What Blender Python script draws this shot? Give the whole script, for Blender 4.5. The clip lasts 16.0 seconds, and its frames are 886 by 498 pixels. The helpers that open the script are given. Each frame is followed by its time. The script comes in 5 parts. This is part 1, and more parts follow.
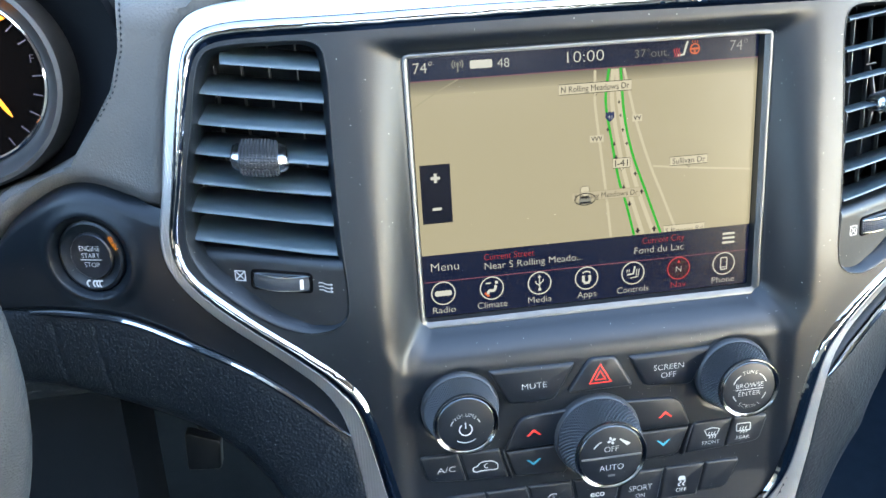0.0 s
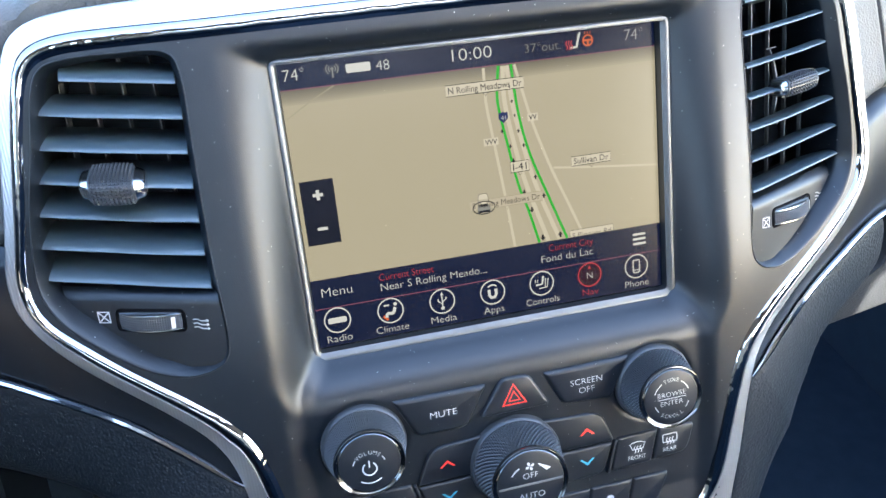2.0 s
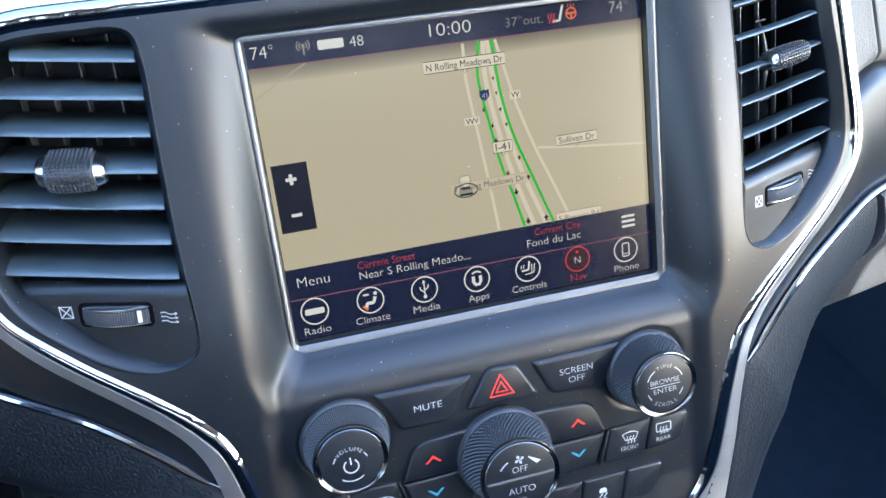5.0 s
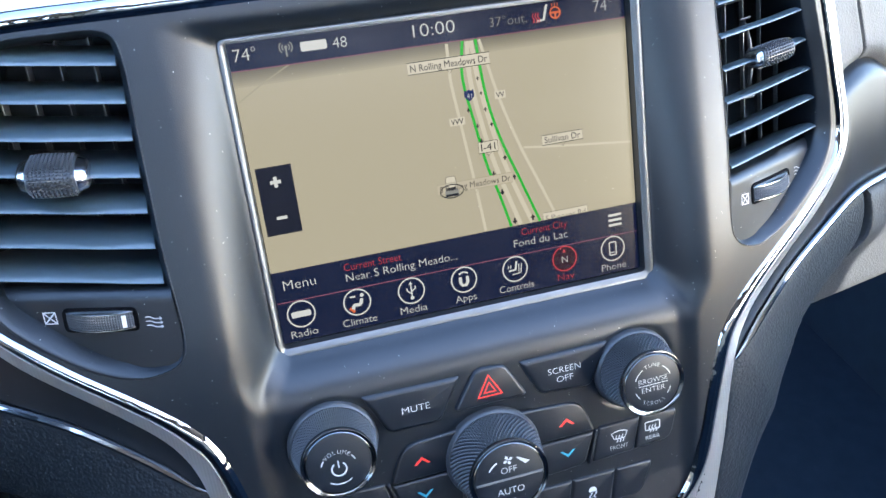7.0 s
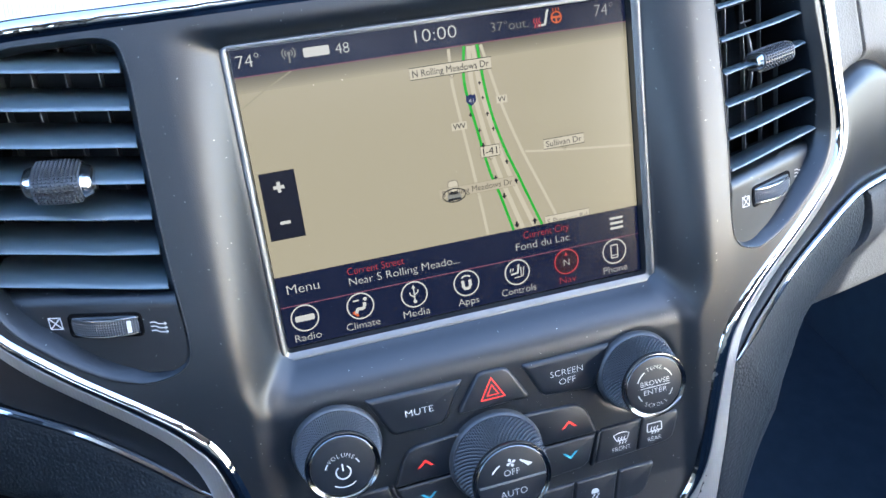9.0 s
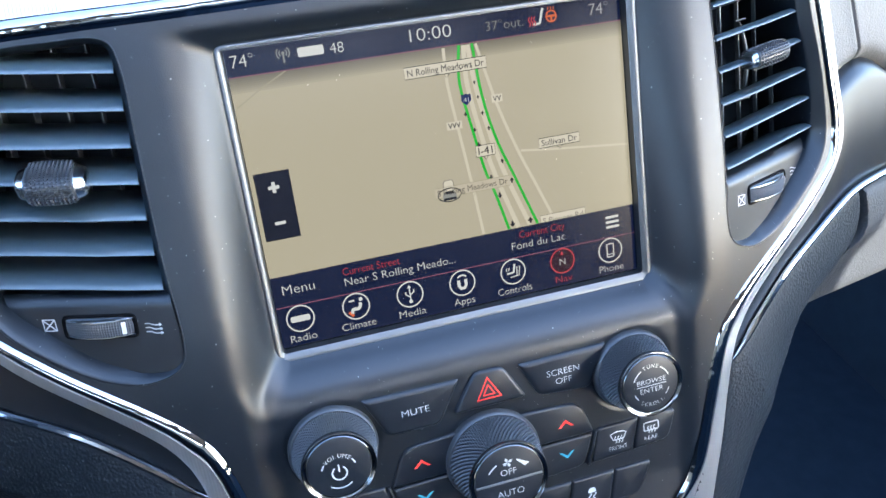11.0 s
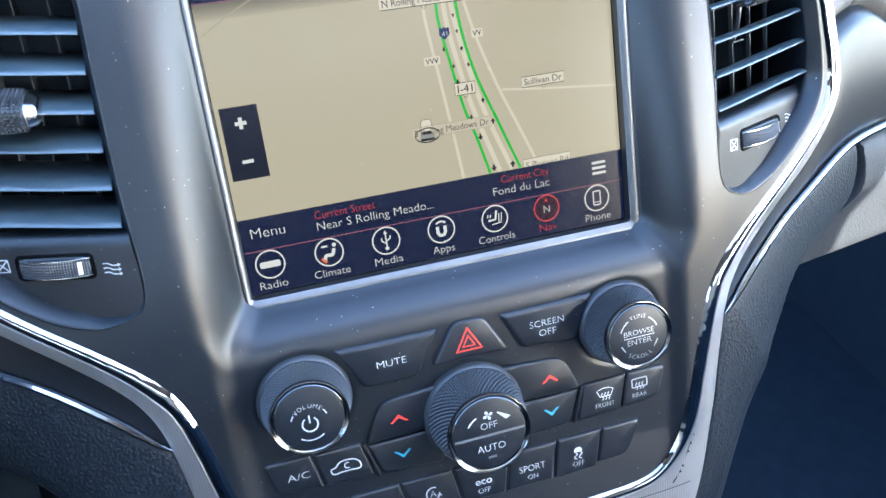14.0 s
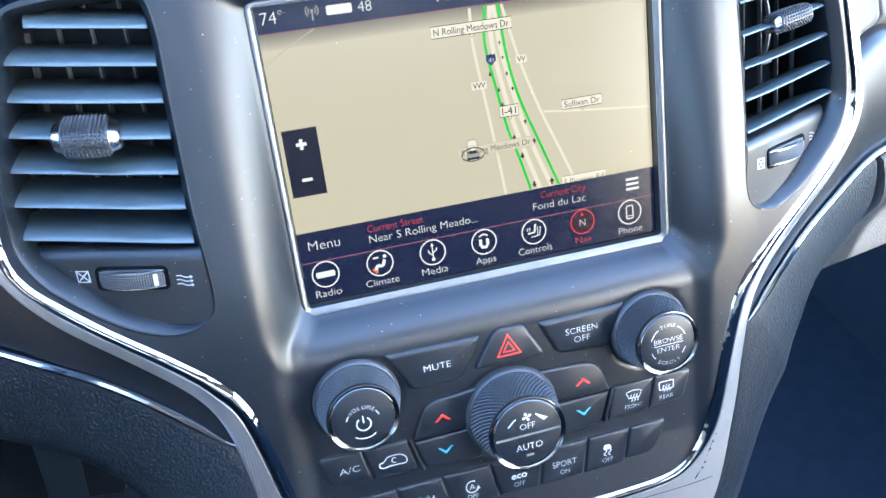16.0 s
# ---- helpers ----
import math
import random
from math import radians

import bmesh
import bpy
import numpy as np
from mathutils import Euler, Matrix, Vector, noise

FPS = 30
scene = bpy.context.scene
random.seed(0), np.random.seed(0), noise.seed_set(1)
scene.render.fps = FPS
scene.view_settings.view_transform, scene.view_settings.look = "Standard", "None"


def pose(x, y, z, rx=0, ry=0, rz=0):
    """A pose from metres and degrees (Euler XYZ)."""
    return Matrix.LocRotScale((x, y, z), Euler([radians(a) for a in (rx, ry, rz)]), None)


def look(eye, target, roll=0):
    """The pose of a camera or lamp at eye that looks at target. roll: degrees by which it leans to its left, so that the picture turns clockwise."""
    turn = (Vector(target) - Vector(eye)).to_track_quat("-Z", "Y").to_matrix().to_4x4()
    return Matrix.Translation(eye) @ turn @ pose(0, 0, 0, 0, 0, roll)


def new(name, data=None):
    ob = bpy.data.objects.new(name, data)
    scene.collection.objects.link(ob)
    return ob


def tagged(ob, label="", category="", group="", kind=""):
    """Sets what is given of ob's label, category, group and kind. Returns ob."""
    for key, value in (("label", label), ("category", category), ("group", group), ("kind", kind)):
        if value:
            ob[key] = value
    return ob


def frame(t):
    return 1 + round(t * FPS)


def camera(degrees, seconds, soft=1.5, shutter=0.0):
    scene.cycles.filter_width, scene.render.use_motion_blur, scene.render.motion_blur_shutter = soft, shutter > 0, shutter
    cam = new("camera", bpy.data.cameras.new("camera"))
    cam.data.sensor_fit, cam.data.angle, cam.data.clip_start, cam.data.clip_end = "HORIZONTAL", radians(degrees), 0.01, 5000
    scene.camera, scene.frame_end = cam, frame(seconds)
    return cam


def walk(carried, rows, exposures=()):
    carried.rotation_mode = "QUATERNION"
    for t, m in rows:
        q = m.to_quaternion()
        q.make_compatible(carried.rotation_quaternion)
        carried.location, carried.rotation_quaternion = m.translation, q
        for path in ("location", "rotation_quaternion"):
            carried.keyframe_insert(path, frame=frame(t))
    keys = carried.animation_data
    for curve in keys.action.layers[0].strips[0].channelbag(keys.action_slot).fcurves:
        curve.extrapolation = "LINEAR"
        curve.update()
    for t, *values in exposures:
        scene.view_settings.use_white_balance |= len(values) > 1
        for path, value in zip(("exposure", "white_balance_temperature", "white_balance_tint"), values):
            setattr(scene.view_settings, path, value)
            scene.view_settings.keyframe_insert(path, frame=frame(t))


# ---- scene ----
# Everything on the dashboard is drawn in millimetres in the plane of the screen:
# x to the passenger's side, y into the dashboard, z up along the screen.
PANEL = pose(0, 0, 0.66, -20, 0, 0)
X0 = -2.2  # the middle of the dashboard

cam = camera(57.85, 16.0, soft=1.5)
ROWS = [
    (0, -0.1243, -0.3775, 0.1555, -7.29, -16.87, -3.59),
    (0.5, -0.1063, -0.3673, 0.1524, -10.71, -16.43, -4.51),
    (1, -0.1043, -0.3619, 0.1544, -11.76, -16.36, -5.13),
    (1.5, -0.0999, -0.3537, 0.1479, -10.97, -16.13, -5.92),
    (2, -0.0974, -0.3501, 0.1457, -11.79, -16.15, -6.18),
    (2.5, -0.0950, -0.3486, 0.1450, -11.76, -16.12, -6.54),
    (3, -0.0959, -0.3429, 0.1412, -12.50, -16.22, -6.48),
    (5.5, -0.0901, -0.3364, 0.1355, -12.85, -16.42, -7.13),
    (6, -0.0874, -0.3384, 0.1369, -13.03, -16.41, -7.28),
    (6.5, -0.0878, -0.3360, 0.1362, -13.18, -16.57, -7.37),
    (7, -0.0894, -0.3361, 0.1361, -13.23, -16.60, -7.47),
    (7.5, -0.0898, -0.3354, 0.1364, -13.27, -16.65, -7.52),
    (8, -0.0915, -0.3358, 0.1366, -13.23, -16.56, -7.65),
    (8.5, -0.0910, -0.3370, 0.1389, -13.20, -16.65, -7.68),
    (11, -0.0898, -0.3364, 0.1387, -13.45, -16.75, -7.87),
    (11.5, -0.0898, -0.3362, 0.1398, -13.53, -16.85, -7.89),
    (12, -0.0871, -0.3345, 0.1381, -13.54, -16.97, -7.93),
    (12.5, -0.0898, -0.3341, 0.1380, -13.57, -16.95, -7.96),
    (13, -0.0912, -0.3352, 0.1377, -13.54, -16.93, -7.99),
    (13.5, -0.0924, -0.3386, 0.1348, -13.51, -17.01, -7.98),
    (14, -0.0827, -0.3287, 0.1107, -13.64, -16.91, -7.78),
    (14.5, -0.0781, -0.3229, 0.0971, -13.59, -16.53, -7.95),
    (15, -0.0798, -0.3178, 0.0896, -13.41, -17.52, -7.81),
    (15.5, -0.0888, -0.3274, 0.1086, -12.77, -18.48, -7.89),
    (16, -0.0996, -0.3423, 0.1346, -12.71, -18.47, -7.46),
]


def eye_pose(x, y, z, yaw, pitch, roll):
    turn = Matrix.Rotation(radians(yaw), 4, "Z") @ Matrix.Rotation(radians(90 + pitch), 4, "X") @ Matrix.Rotation(radians(roll), 4, "Z")
    return PANEL @ Matrix.Translation((x, y, z)) @ turn


walk(cam, [(t, eye_pose(*r)) for t, *r in ROWS], exposures=[(0, 4.18, 6900, 4), (1, 4.08, 6850, 6), (2, 4.08, 6600, 9), (3, 4.08, 6450, 10), (5, 4.08, 6400, 10), (8, 4.10, 6280, 10), (13, 4.08, 6200, 10), (14, 4.23, 6120, 9), (15, 4.58, 5980, 9), (16, 4.64, 6020, 9)])

# ---- light ----
world = bpy.data.worlds.new("sky")
scene.world = world
world.use_nodes = True
sky_node = world.node_tree.nodes.new("ShaderNodeTexSky")
sky_node.sky_type, sky_node.sun_disc = "NISHITA", False
sky_node.sun_elevation, sky_node.sun_rotation = radians(28), radians(148)
sky_node.ozone_density = 2.0
background = world.node_tree.nodes["Background"]
background.inputs["Strength"].default_value = 0.15
world.node_tree.links.new(sky_node.outputs[0], background.inputs["Color"])
sun = new("sun", bpy.data.lights.new("sun", "SUN"))
sun.data.energy, sun.data.angle, sun.data.color = 3.0, radians(0.5), (1.0, 0.95, 0.88)
sun.matrix_world = look((2.0, -3.2, 2.7), (0, 0, 0.7))


# ---- materials ----
def srgb(r, g, b):
    return tuple(c / 255 / 12.92 if c / 255 <= 0.04045 else ((c / 255 + 0.055) / 1.055) ** 2.4 for c in (r, g, b))


def material(name, colour, rough=0.5, metal=0.0, grain=0.0, grain_size=0.4, vary=0.0, dust=0.0, cells=0.0, cell_size=1.2,
             ribs=0.0, rib_pitch=1.2, coat=0.0, emit=0.0, specular=0.5, rough_vary=0.0):
    """A surface: grain and cells are fine relief (sizes in millimetres), vary uneven colour, dust pale specks."""
    m = bpy.data.materials.new(name)
    m.use_nodes = True
    n, l = m.node_tree.nodes, m.node_tree.links
    b = n["Principled BSDF"]
    b.inputs["Base Color"].default_value = (*colour, 1)
    b.inputs["Roughness"].default_value = rough
    b.inputs["Metallic"].default_value = metal
    b.inputs["Specular IOR Level"].default_value = specular
    b.inputs["Coat Weight"].default_value = coat
    b.inputs["Coat Roughness"].default_value = 0.08
    if emit:
        b.inputs["Emission Color"].default_value = (*colour, 1)
        b.inputs["Emission Strength"].default_value = emit * 0.06
    place = n.new("ShaderNodeTexCoord").outputs["Object"]

    def noise_at(size, detail=3.0):
        t = n.new("ShaderNodeTexNoise")
        t.inputs["Scale"].default_value = 1000 / size
        t.inputs["Detail"].default_value = detail
        l.new(place, t.inputs["Vector"])
        return t.outputs["Fac"]

    def maths(kind, a, v, clamp=False):
        k = n.new("ShaderNodeMath")
        k.operation, k.use_clamp = kind, clamp
        l.new(a, k.inputs[0])
        if hasattr(v, "links"):
            l.new(v, k.inputs[1])
        else:
            k.inputs[1].default_value = v
        return k.outputs[0]

    colour_out = None
    if vary:
        mix = n.new("ShaderNodeMix")
        mix.data_type = "RGBA"
        mix.inputs[6].default_value = (*[c * (1 - vary) for c in colour], 1)
        mix.inputs[7].default_value = (*[min(1, c * (1 + vary)) for c in colour], 1)
        l.new(noise_at(28, 5.0), mix.inputs[0])
        colour_out = mix.outputs[2]
    if dust:
        v = n.new("ShaderNodeTexVoronoi")
        v.inputs["Scale"].default_value = 1000 / 1.7
        l.new(place, v.inputs["Vector"])
        parts = n.new("ShaderNodeSeparateColor")
        l.new(v.outputs["Color"], parts.inputs[0])
        size = maths("MULTIPLY", maths("POWER", parts.outputs[0], 5.0), 0.062 * dust)
        speck = maths("LESS_THAN", v.outputs["Distance"], size)
        mix = n.new("ShaderNodeMix")
        mix.data_type = "RGBA"
        mix.inputs[6].default_value = (*colour, 1)
        mix.inputs[7].default_value = (0.34, 0.34, 0.33, 1)
        if colour_out:
            l.new(colour_out, mix.inputs[6])
        l.new(speck, mix.inputs[0])
        colour_out = mix.outputs[2]
    if colour_out:
        l.new(colour_out, b.inputs["Base Color"])
    if rough_vary:
        l.new(maths("ADD", maths("MULTIPLY", noise_at(17, 6.0), rough_vary), rough - rough_vary / 2, True), b.inputs["Roughness"])
    height = None
    if grain:
        height = maths("MULTIPLY", noise_at(grain_size, 2.0), grain)
    if cells:
        v = n.new("ShaderNodeTexVoronoi")
        v.feature = "SMOOTH_F1"
        v.inputs["Scale"].default_value = 1000 / cell_size
        v.inputs["Smoothness"].default_value = 0.4
        l.new(place, v.inputs["Vector"])
        c = maths("MULTIPLY", v.outputs["Distance"], -cells)
        height = maths("ADD", height, c) if height else c
    if ribs:
        sep = n.new("ShaderNodeSeparateXYZ")
        l.new(place, sep.inputs[0])
        r = maths("MULTIPLY", maths("SINE", maths("MULTIPLY", sep.outputs[0], 2000 * math.pi / rib_pitch), 0.0), ribs)
        height = maths("ADD", height, r) if height else r
    if height:
        bump = n.new("ShaderNodeBump")
        bump.inputs["Strength"].default_value = 1.0
        bump.inputs["Distance"].default_value = 0.001
        l.new(height, bump.inputs["Height"])
        l.new(bump.outputs[0], b.inputs["Normal"])
    return m


BEZEL = material("satin black plastic", (0.0032, 0.0058, 0.0092), 0.385, specular=0.55, grain=0.05, grain_size=0.5, vary=0.12, dust=2.1, rough_vary=0.06)
BUTTON = material("soft black plastic", (0.0050, 0.0074, 0.0110), 0.38, grain=0.04, grain_size=0.4, vary=0.12, dust=1.5, rough_vary=0.06)
# Sky light on the slats is put into this lighter, bluer colour.
SLAT = material("sky-toned vent plastic", (0.038, 0.059, 0.071), 0.29, specular=1.0, vary=0.15, dust=0.9)
RUBBER = material("black rubber", (0.040, 0.043, 0.047), 0.34, grain=0.05, vary=0.15, dust=0.6)
TABSKIN = material("knurled grey-black plastic", (0.034, 0.036, 0.039), 0.36, vary=0.15)
# Light catching the vanes' edges is put into this paler colour.
VANE = material("vane plastic with edge light", (0.13, 0.135, 0.14), 0.32, vary=0.15)
SLOT = material("matt black slot shade", (0.002, 0.002, 0.0025), 0.8, specular=0.06, vary=0.1)
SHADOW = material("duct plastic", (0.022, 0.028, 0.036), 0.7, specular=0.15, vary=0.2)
CHROME = material("chrome", (0.54, 0.555, 0.58), 0.06, 1.0, rough_vary=0.06, grain=0.10, grain_size=14)
# Darker than plain chrome: the dark cabin it mirrors is put into the colour.
BEAD = material("chrome darkened for reflections", (0.40, 0.42, 0.45), 0.07, 1.0, rough_vary=0.06, grain=0.55, grain_size=11)
TABEND = material("satin chrome", (0.60, 0.61, 0.62), 0.24, 1.0, vary=0.06)
# Dark reflections on the bright rings are put into the base colour.
RING = material("ring chrome toned for reflections", (0.18, 0.19, 0.20), 0.15, 1.0, rough_vary=0.06)
SATIN = material("satin silver", (0.52, 0.517, 0.507), 0.36, 0.86, ribs=0.042, rib_pitch=1.35, vary=0.06, rough_vary=0.08)
FRAME = material("brushed silver frame", (0.135, 0.14, 0.145), 0.42, 1.0, grain=0.03, vary=0.06)
LEATHER = material("grained dashboard skin", (0.088, 0.087, 0.084), 0.60, specular=0.38, cells=0.22, cell_size=1.1, grain=0.05, vary=0.15, rough_vary=0.1)
KNEE = material("grained knee bolster", (0.0055, 0.0096, 0.0145), 0.52, cells=0.34, cell_size=1.5, specular=0.26, grain=0.06, vary=0.15, rough_vary=0.1)
INSERT = material("dark gloss insert", (0.0034, 0.0060, 0.0095), 0.34, specular=0.36, grain=0.02, grain_size=0.6, vary=0.15, dust=1.2, rough_vary=0.08)
PAINT = material("white marking", (0.42, 0.42, 0.415), 0.6)
PAINT_DIM = material("grey marking", (0.10, 0.10, 0.10), 0.6)
# The red and blue marks also give off a faint light of their own.
RED = material("faintly glowing red marking", (0.75, 0.03, 0.02), 0.5, emit=0.35)
BLUE = material("faintly glowing blue marking", (0.03, 0.26, 0.36), 0.5, emit=0.2)
AMBER = material("lit amber marking", (1.0, 0.28, 0.01), 0.5, emit=0.9)
CARPET = material("black carpet", (0.017, 0.028, 0.044), 0.95, specular=0.05, grain=0.5, grain_size=2.0, vary=0.3)
BOUNCE_BEIGE = material("beige bounce trim", (0.30, 0.26, 0.22), 0.8, cells=0.2, vary=0.15)
CLOTH = material("beige headliner", (0.18, 0.17, 0.16), 0.95, grain=0.2, grain_size=2.0, vary=0.08)
DOORSKIN = material("black door trim", (0.009, 0.013, 0.018), 0.6, cells=0.2, vary=0.15, specular=0.2)
# Paler than the driver's trim: missing footwell light is put into the colour.
DOORLOW = material("lightened navy-black door trim", (0.034, 0.054, 0.082), 0.8, specular=0.1, cells=0.2, vary=0.15)
WHEELSKIN = material("grey leather", (0.042, 0.045, 0.048), 0.48, cells=0.2, cell_size=1.0, vary=0.12)


GLOW = 0.0508  # the display's brightness against the daylight


def screen_material(name, colour, strength):
    """A lit piece of the display under its glossy face."""
    m = material(name, (0.004, 0.004, 0.005), 0.22, specular=0.10, dust=0.7, rough_vary=0.2)
    b = m.node_tree.nodes["Principled BSDF"]
    b.inputs["Emission Color"].default_value = (*colour, 1)
    b.inputs["Emission Strength"].default_value = strength * GLOW
    return m


LCD_MAP = screen_material("lit map", srgb(193, 183, 153), 1.0)
LCD_NAVY = screen_material("lit navy bar", srgb(8, 20, 52), 1.0)
LCD_DARK = screen_material("lit dark tile", srgb(10, 14, 30), 1.0)
LCD_WHITE = screen_material("lit white", srgb(226, 226, 218), 1.0)
LCD_GREY = screen_material("lit grey", srgb(150, 150, 140), 1.0)
LCD_RED = screen_material("lit red", srgb(205, 70, 76), 1.0)
LCD_LINE = screen_material("lit rose line", srgb(150, 92, 110), 1.0)
LCD_GREEN = screen_material("lit green", srgb(30, 190, 40), 1.0)
LCD_ROAD = screen_material("lit road", srgb(219, 209, 181), 1.0)
LCD_FAINT = screen_material("lit faint road", srgb(176, 168, 138), 1.0)
LCD_LABEL = screen_material("lit label", srgb(226, 216, 190), 1.0)
LCD_FADE = screen_material("lit faded label", srgb(206, 194, 166), 1.0)
LCD_INK = screen_material("map ink", srgb(18, 16, 14), 1.0)
LCD_INKDIM = screen_material("faded map ink", srgb(92, 86, 74), 1.0)
LCD_BLUE = screen_material("shield blue", srgb(24, 44, 96), 1.0)
LCD_ORANGE = screen_material("lit orange", srgb(225, 110, 60), 1.0)
GLASS_BLACK = material("black glass", (0.004, 0.004, 0.005), 0.12, specular=0.25)


# ---- mesh helpers (millimetres) ----
BASE = {}


def thing(name, base, label, category, group="", kind=""):
    ob = new(name)
    ob.matrix_world = PANEL @ Matrix.Translation(Vector(base) / 1000)
    ob.empty_display_size = 0.02
    BASE[name] = BASE[ob.name] = Vector(base)
    return tagged(ob, label, category, group, kind)


def part(name, bm, mat, parent, label="", smooth=True, shift=None):
    """One mesh under a thing, or under a part of a thing; bm is in the millimetres of the panel."""
    top = parent
    while top.parent:
        top = top.parent
    base = BASE[top.name]
    for v in bm.verts:
        v.co = (v.co - base) / 1000
    me = bpy.data.meshes.new(name)
    bmesh.ops.recalc_face_normals(bm, faces=bm.faces)
    plain = {i for i, f in enumerate(bm.faces) if f.tag}
    bm.to_mesh(me)
    bm.free()
    me.materials.append(mat)
    if smooth:
        for i, p in enumerate(me.polygons):
            p.use_smooth = i not in plain
        me.set_sharp_from_angle(angle=radians(38))
    ob = new(name, me)
    ob.parent = parent
    return tagged(ob, label) if label else ob


def spline(points, steps, closed=False):
    """A smooth line through points."""
    p = [np.array(q, float) for q in points]
    n, out = len(p), []
    for i in range(n if closed else n - 1):
        a, b, c, d = (p[(i + k) % n] if closed else p[min(max(i + k, 0), n - 1)] for k in (-1, 0, 1, 2))
        for s in range(steps):
            t = s / steps
            out.append(0.5 * (2 * b + (c - a) * t + (2 * a - 5 * b + 4 * c - d) * t * t + (3 * b - a - 3 * c + d) * t ** 3))
    if not closed:
        out.append(p[-1])
    return out


def loft(bm, rings, closed_ring=False, closed_way=False, caps=False):
    """Skins rows of points, each of the same length."""
    vs = [[bm.verts.new(tuple(q)) for q in r] for r in rings]
    n, m = len(vs), len(vs[0])
    for i in range(n if closed_way else n - 1):
        for j in range(m if closed_ring else m - 1):
            bm.faces.new((vs[i][j], vs[i][(j + 1) % m], vs[(i + 1) % n][(j + 1) % m], vs[(i + 1) % n][j]))
    if caps:
        bm.faces.new(vs[0])
        bm.faces.new(vs[-1])
    return vs


def round_poly(points, r, steps=4):
    """A polygon with its corners rounded."""
    p, out = [np.array(q, float) for q in points], []
    rs = r if hasattr(r, "__len__") else [r] * len(p)
    for i, q in enumerate(p):
        a, b = p[i - 1] - q, p[(i + 1) % len(p)] - q
        la, lb = np.linalg.norm(a), np.linalg.norm(b)
        k = min(rs[i], la * 0.48, lb * 0.48)
        s, e = q + a / la * k, q + b / lb * k
        for j in range(steps + 1):
            t = j / steps
            out.append((1 - t) ** 2 * s + 2 * t * (1 - t) * q + t * t * e)
    return out


def inset(poly, d):
    """A polygon drawn in by d (outwards where d is negative)."""
    p = [np.array(q, float) for q in poly]
    area = sum(p[i - 1][0] * p[i][1] - p[i][0] * p[i - 1][1] for i in range(len(p)))
    s, out = (1 if area > 0 else -1), []
    for i, q in enumerate(p):
        a, b = q - p[i - 1], p[(i + 1) % len(p)] - q
        na, nb = np.array((-a[1], a[0])) * s, np.array((-b[1], b[0])) * s
        v = na / (np.linalg.norm(na) + 1e-9) + nb / (np.linalg.norm(nb) + 1e-9)
        v = v / max(0.5, v @ v / 2)
        out.append(q + v * d)
    return out


def prism(bm, corners, radius, y0, y1, edge=0.8):
    """A raised piece with a rounded rim over a polygon of corners (x, z); y1 is its face, towards the viewer."""
    rs = radius if hasattr(radius, "__len__") else [radius] * len(corners)
    rings = []
    for d, y in ((0, y0), (0, y1 + edge), (edge * 0.12, y1 + edge * 0.55), (edge * 0.45, y1 + edge * 0.15), (edge, y1)):
        rings.append([(q[0], y, q[1]) for q in round_poly(inset(corners, d), [max(0.3, r - d * 0.6) for r in rs])])
    vs = loft(bm, rings, closed_ring=True)
    bm.faces.new(vs[-1]).tag = True  # a flat face keeps its own shading
    return bm


def flat(bm, poly, y):
    bm.faces.new([bm.verts.new((q[0], y, q[1])) for q in poly])
    return bm


def rect(x0, z0, x1, z1):
    return [(x0, z0), (x1, z0), (x1, z1), (x0, z1)]


def disc(cx, cz, r, n=32):
    return [(cx + r * math.cos(2 * math.pi * i / n), cz + r * math.sin(2 * math.pi * i / n)) for i in range(n)]


def stroke(bm, line, width, y, closed=False):
    """A flat ribbon along a line of (x, z)."""
    p = [np.array(q, float) for q in line]
    n, left, right = len(p), [], []
    for i, q in enumerate(p):
        a = p[i - 1] if (closed or i > 0) else q
        b = p[(i + 1) % n] if (closed or i < n - 1) else q
        d = b - a
        d = d / (np.linalg.norm(d) + 1e-9)
        s = np.array((-d[1], d[0])) * width / 2
        left.append((q[0] + s[0], y, q[1] + s[1]))
        right.append((q[0] - s[0], y, q[1] - s[1]))
    loft(bm, [left, right], closed_ring=closed)
    return bm


def arc(cx, cz, r, a0, a1, n=16):
    return [(cx + r * math.cos(radians(a0 + (a1 - a0) * i / n)), cz + r * math.sin(radians(a0 + (a1 - a0) * i / n))) for i in range(n + 1)]


def letters(bm, text, x, z, size, y, align="CENTER", turn=0.0, width=None, bold=-0.013):
    """Words in the built-in font, cap height about 0.7 of size, centred on z; width fits them to a length."""
    c = bpy.data.curves.new("words", "FONT")
    c.body, c.size, c.align_x, c.resolution_u, c.offset = text, 1.0, "LEFT", 3, bold
    ob = bpy.data.objects.new("words", c)
    scene.collection.objects.link(ob)
    me = bpy.data.meshes.new_from_object(ob.evaluated_get(bpy.context.evaluated_depsgraph_get()))
    bpy.data.objects.remove(ob)
    bpy.data.curves.remove(c)
    xs = [v.co.x for v in me.vertices]
    lo, hi = min(xs), max(xs)
    sx = width / (hi - lo) if width else size
    start = {"LEFT": 0.0, "CENTER": -(hi - lo) / 2, "RIGHT": -(hi - lo)}[align]
    ca, sa = math.cos(radians(turn)), math.sin(radians(turn))
    vs = []
    for v in me.vertices:
        u, w = (v.co.x - lo + start) * sx, (v.co.y - 0.35) * size
        vs.append(bm.verts.new((x + u * ca - w * sa, y, z + u * sa + w * ca)))
    for f in me.polygons:
        try:
            bm.faces.new([vs[i] for i in f.vertices])
        except ValueError:
            pass
    bpy.data.meshes.remove(me)
    return bm


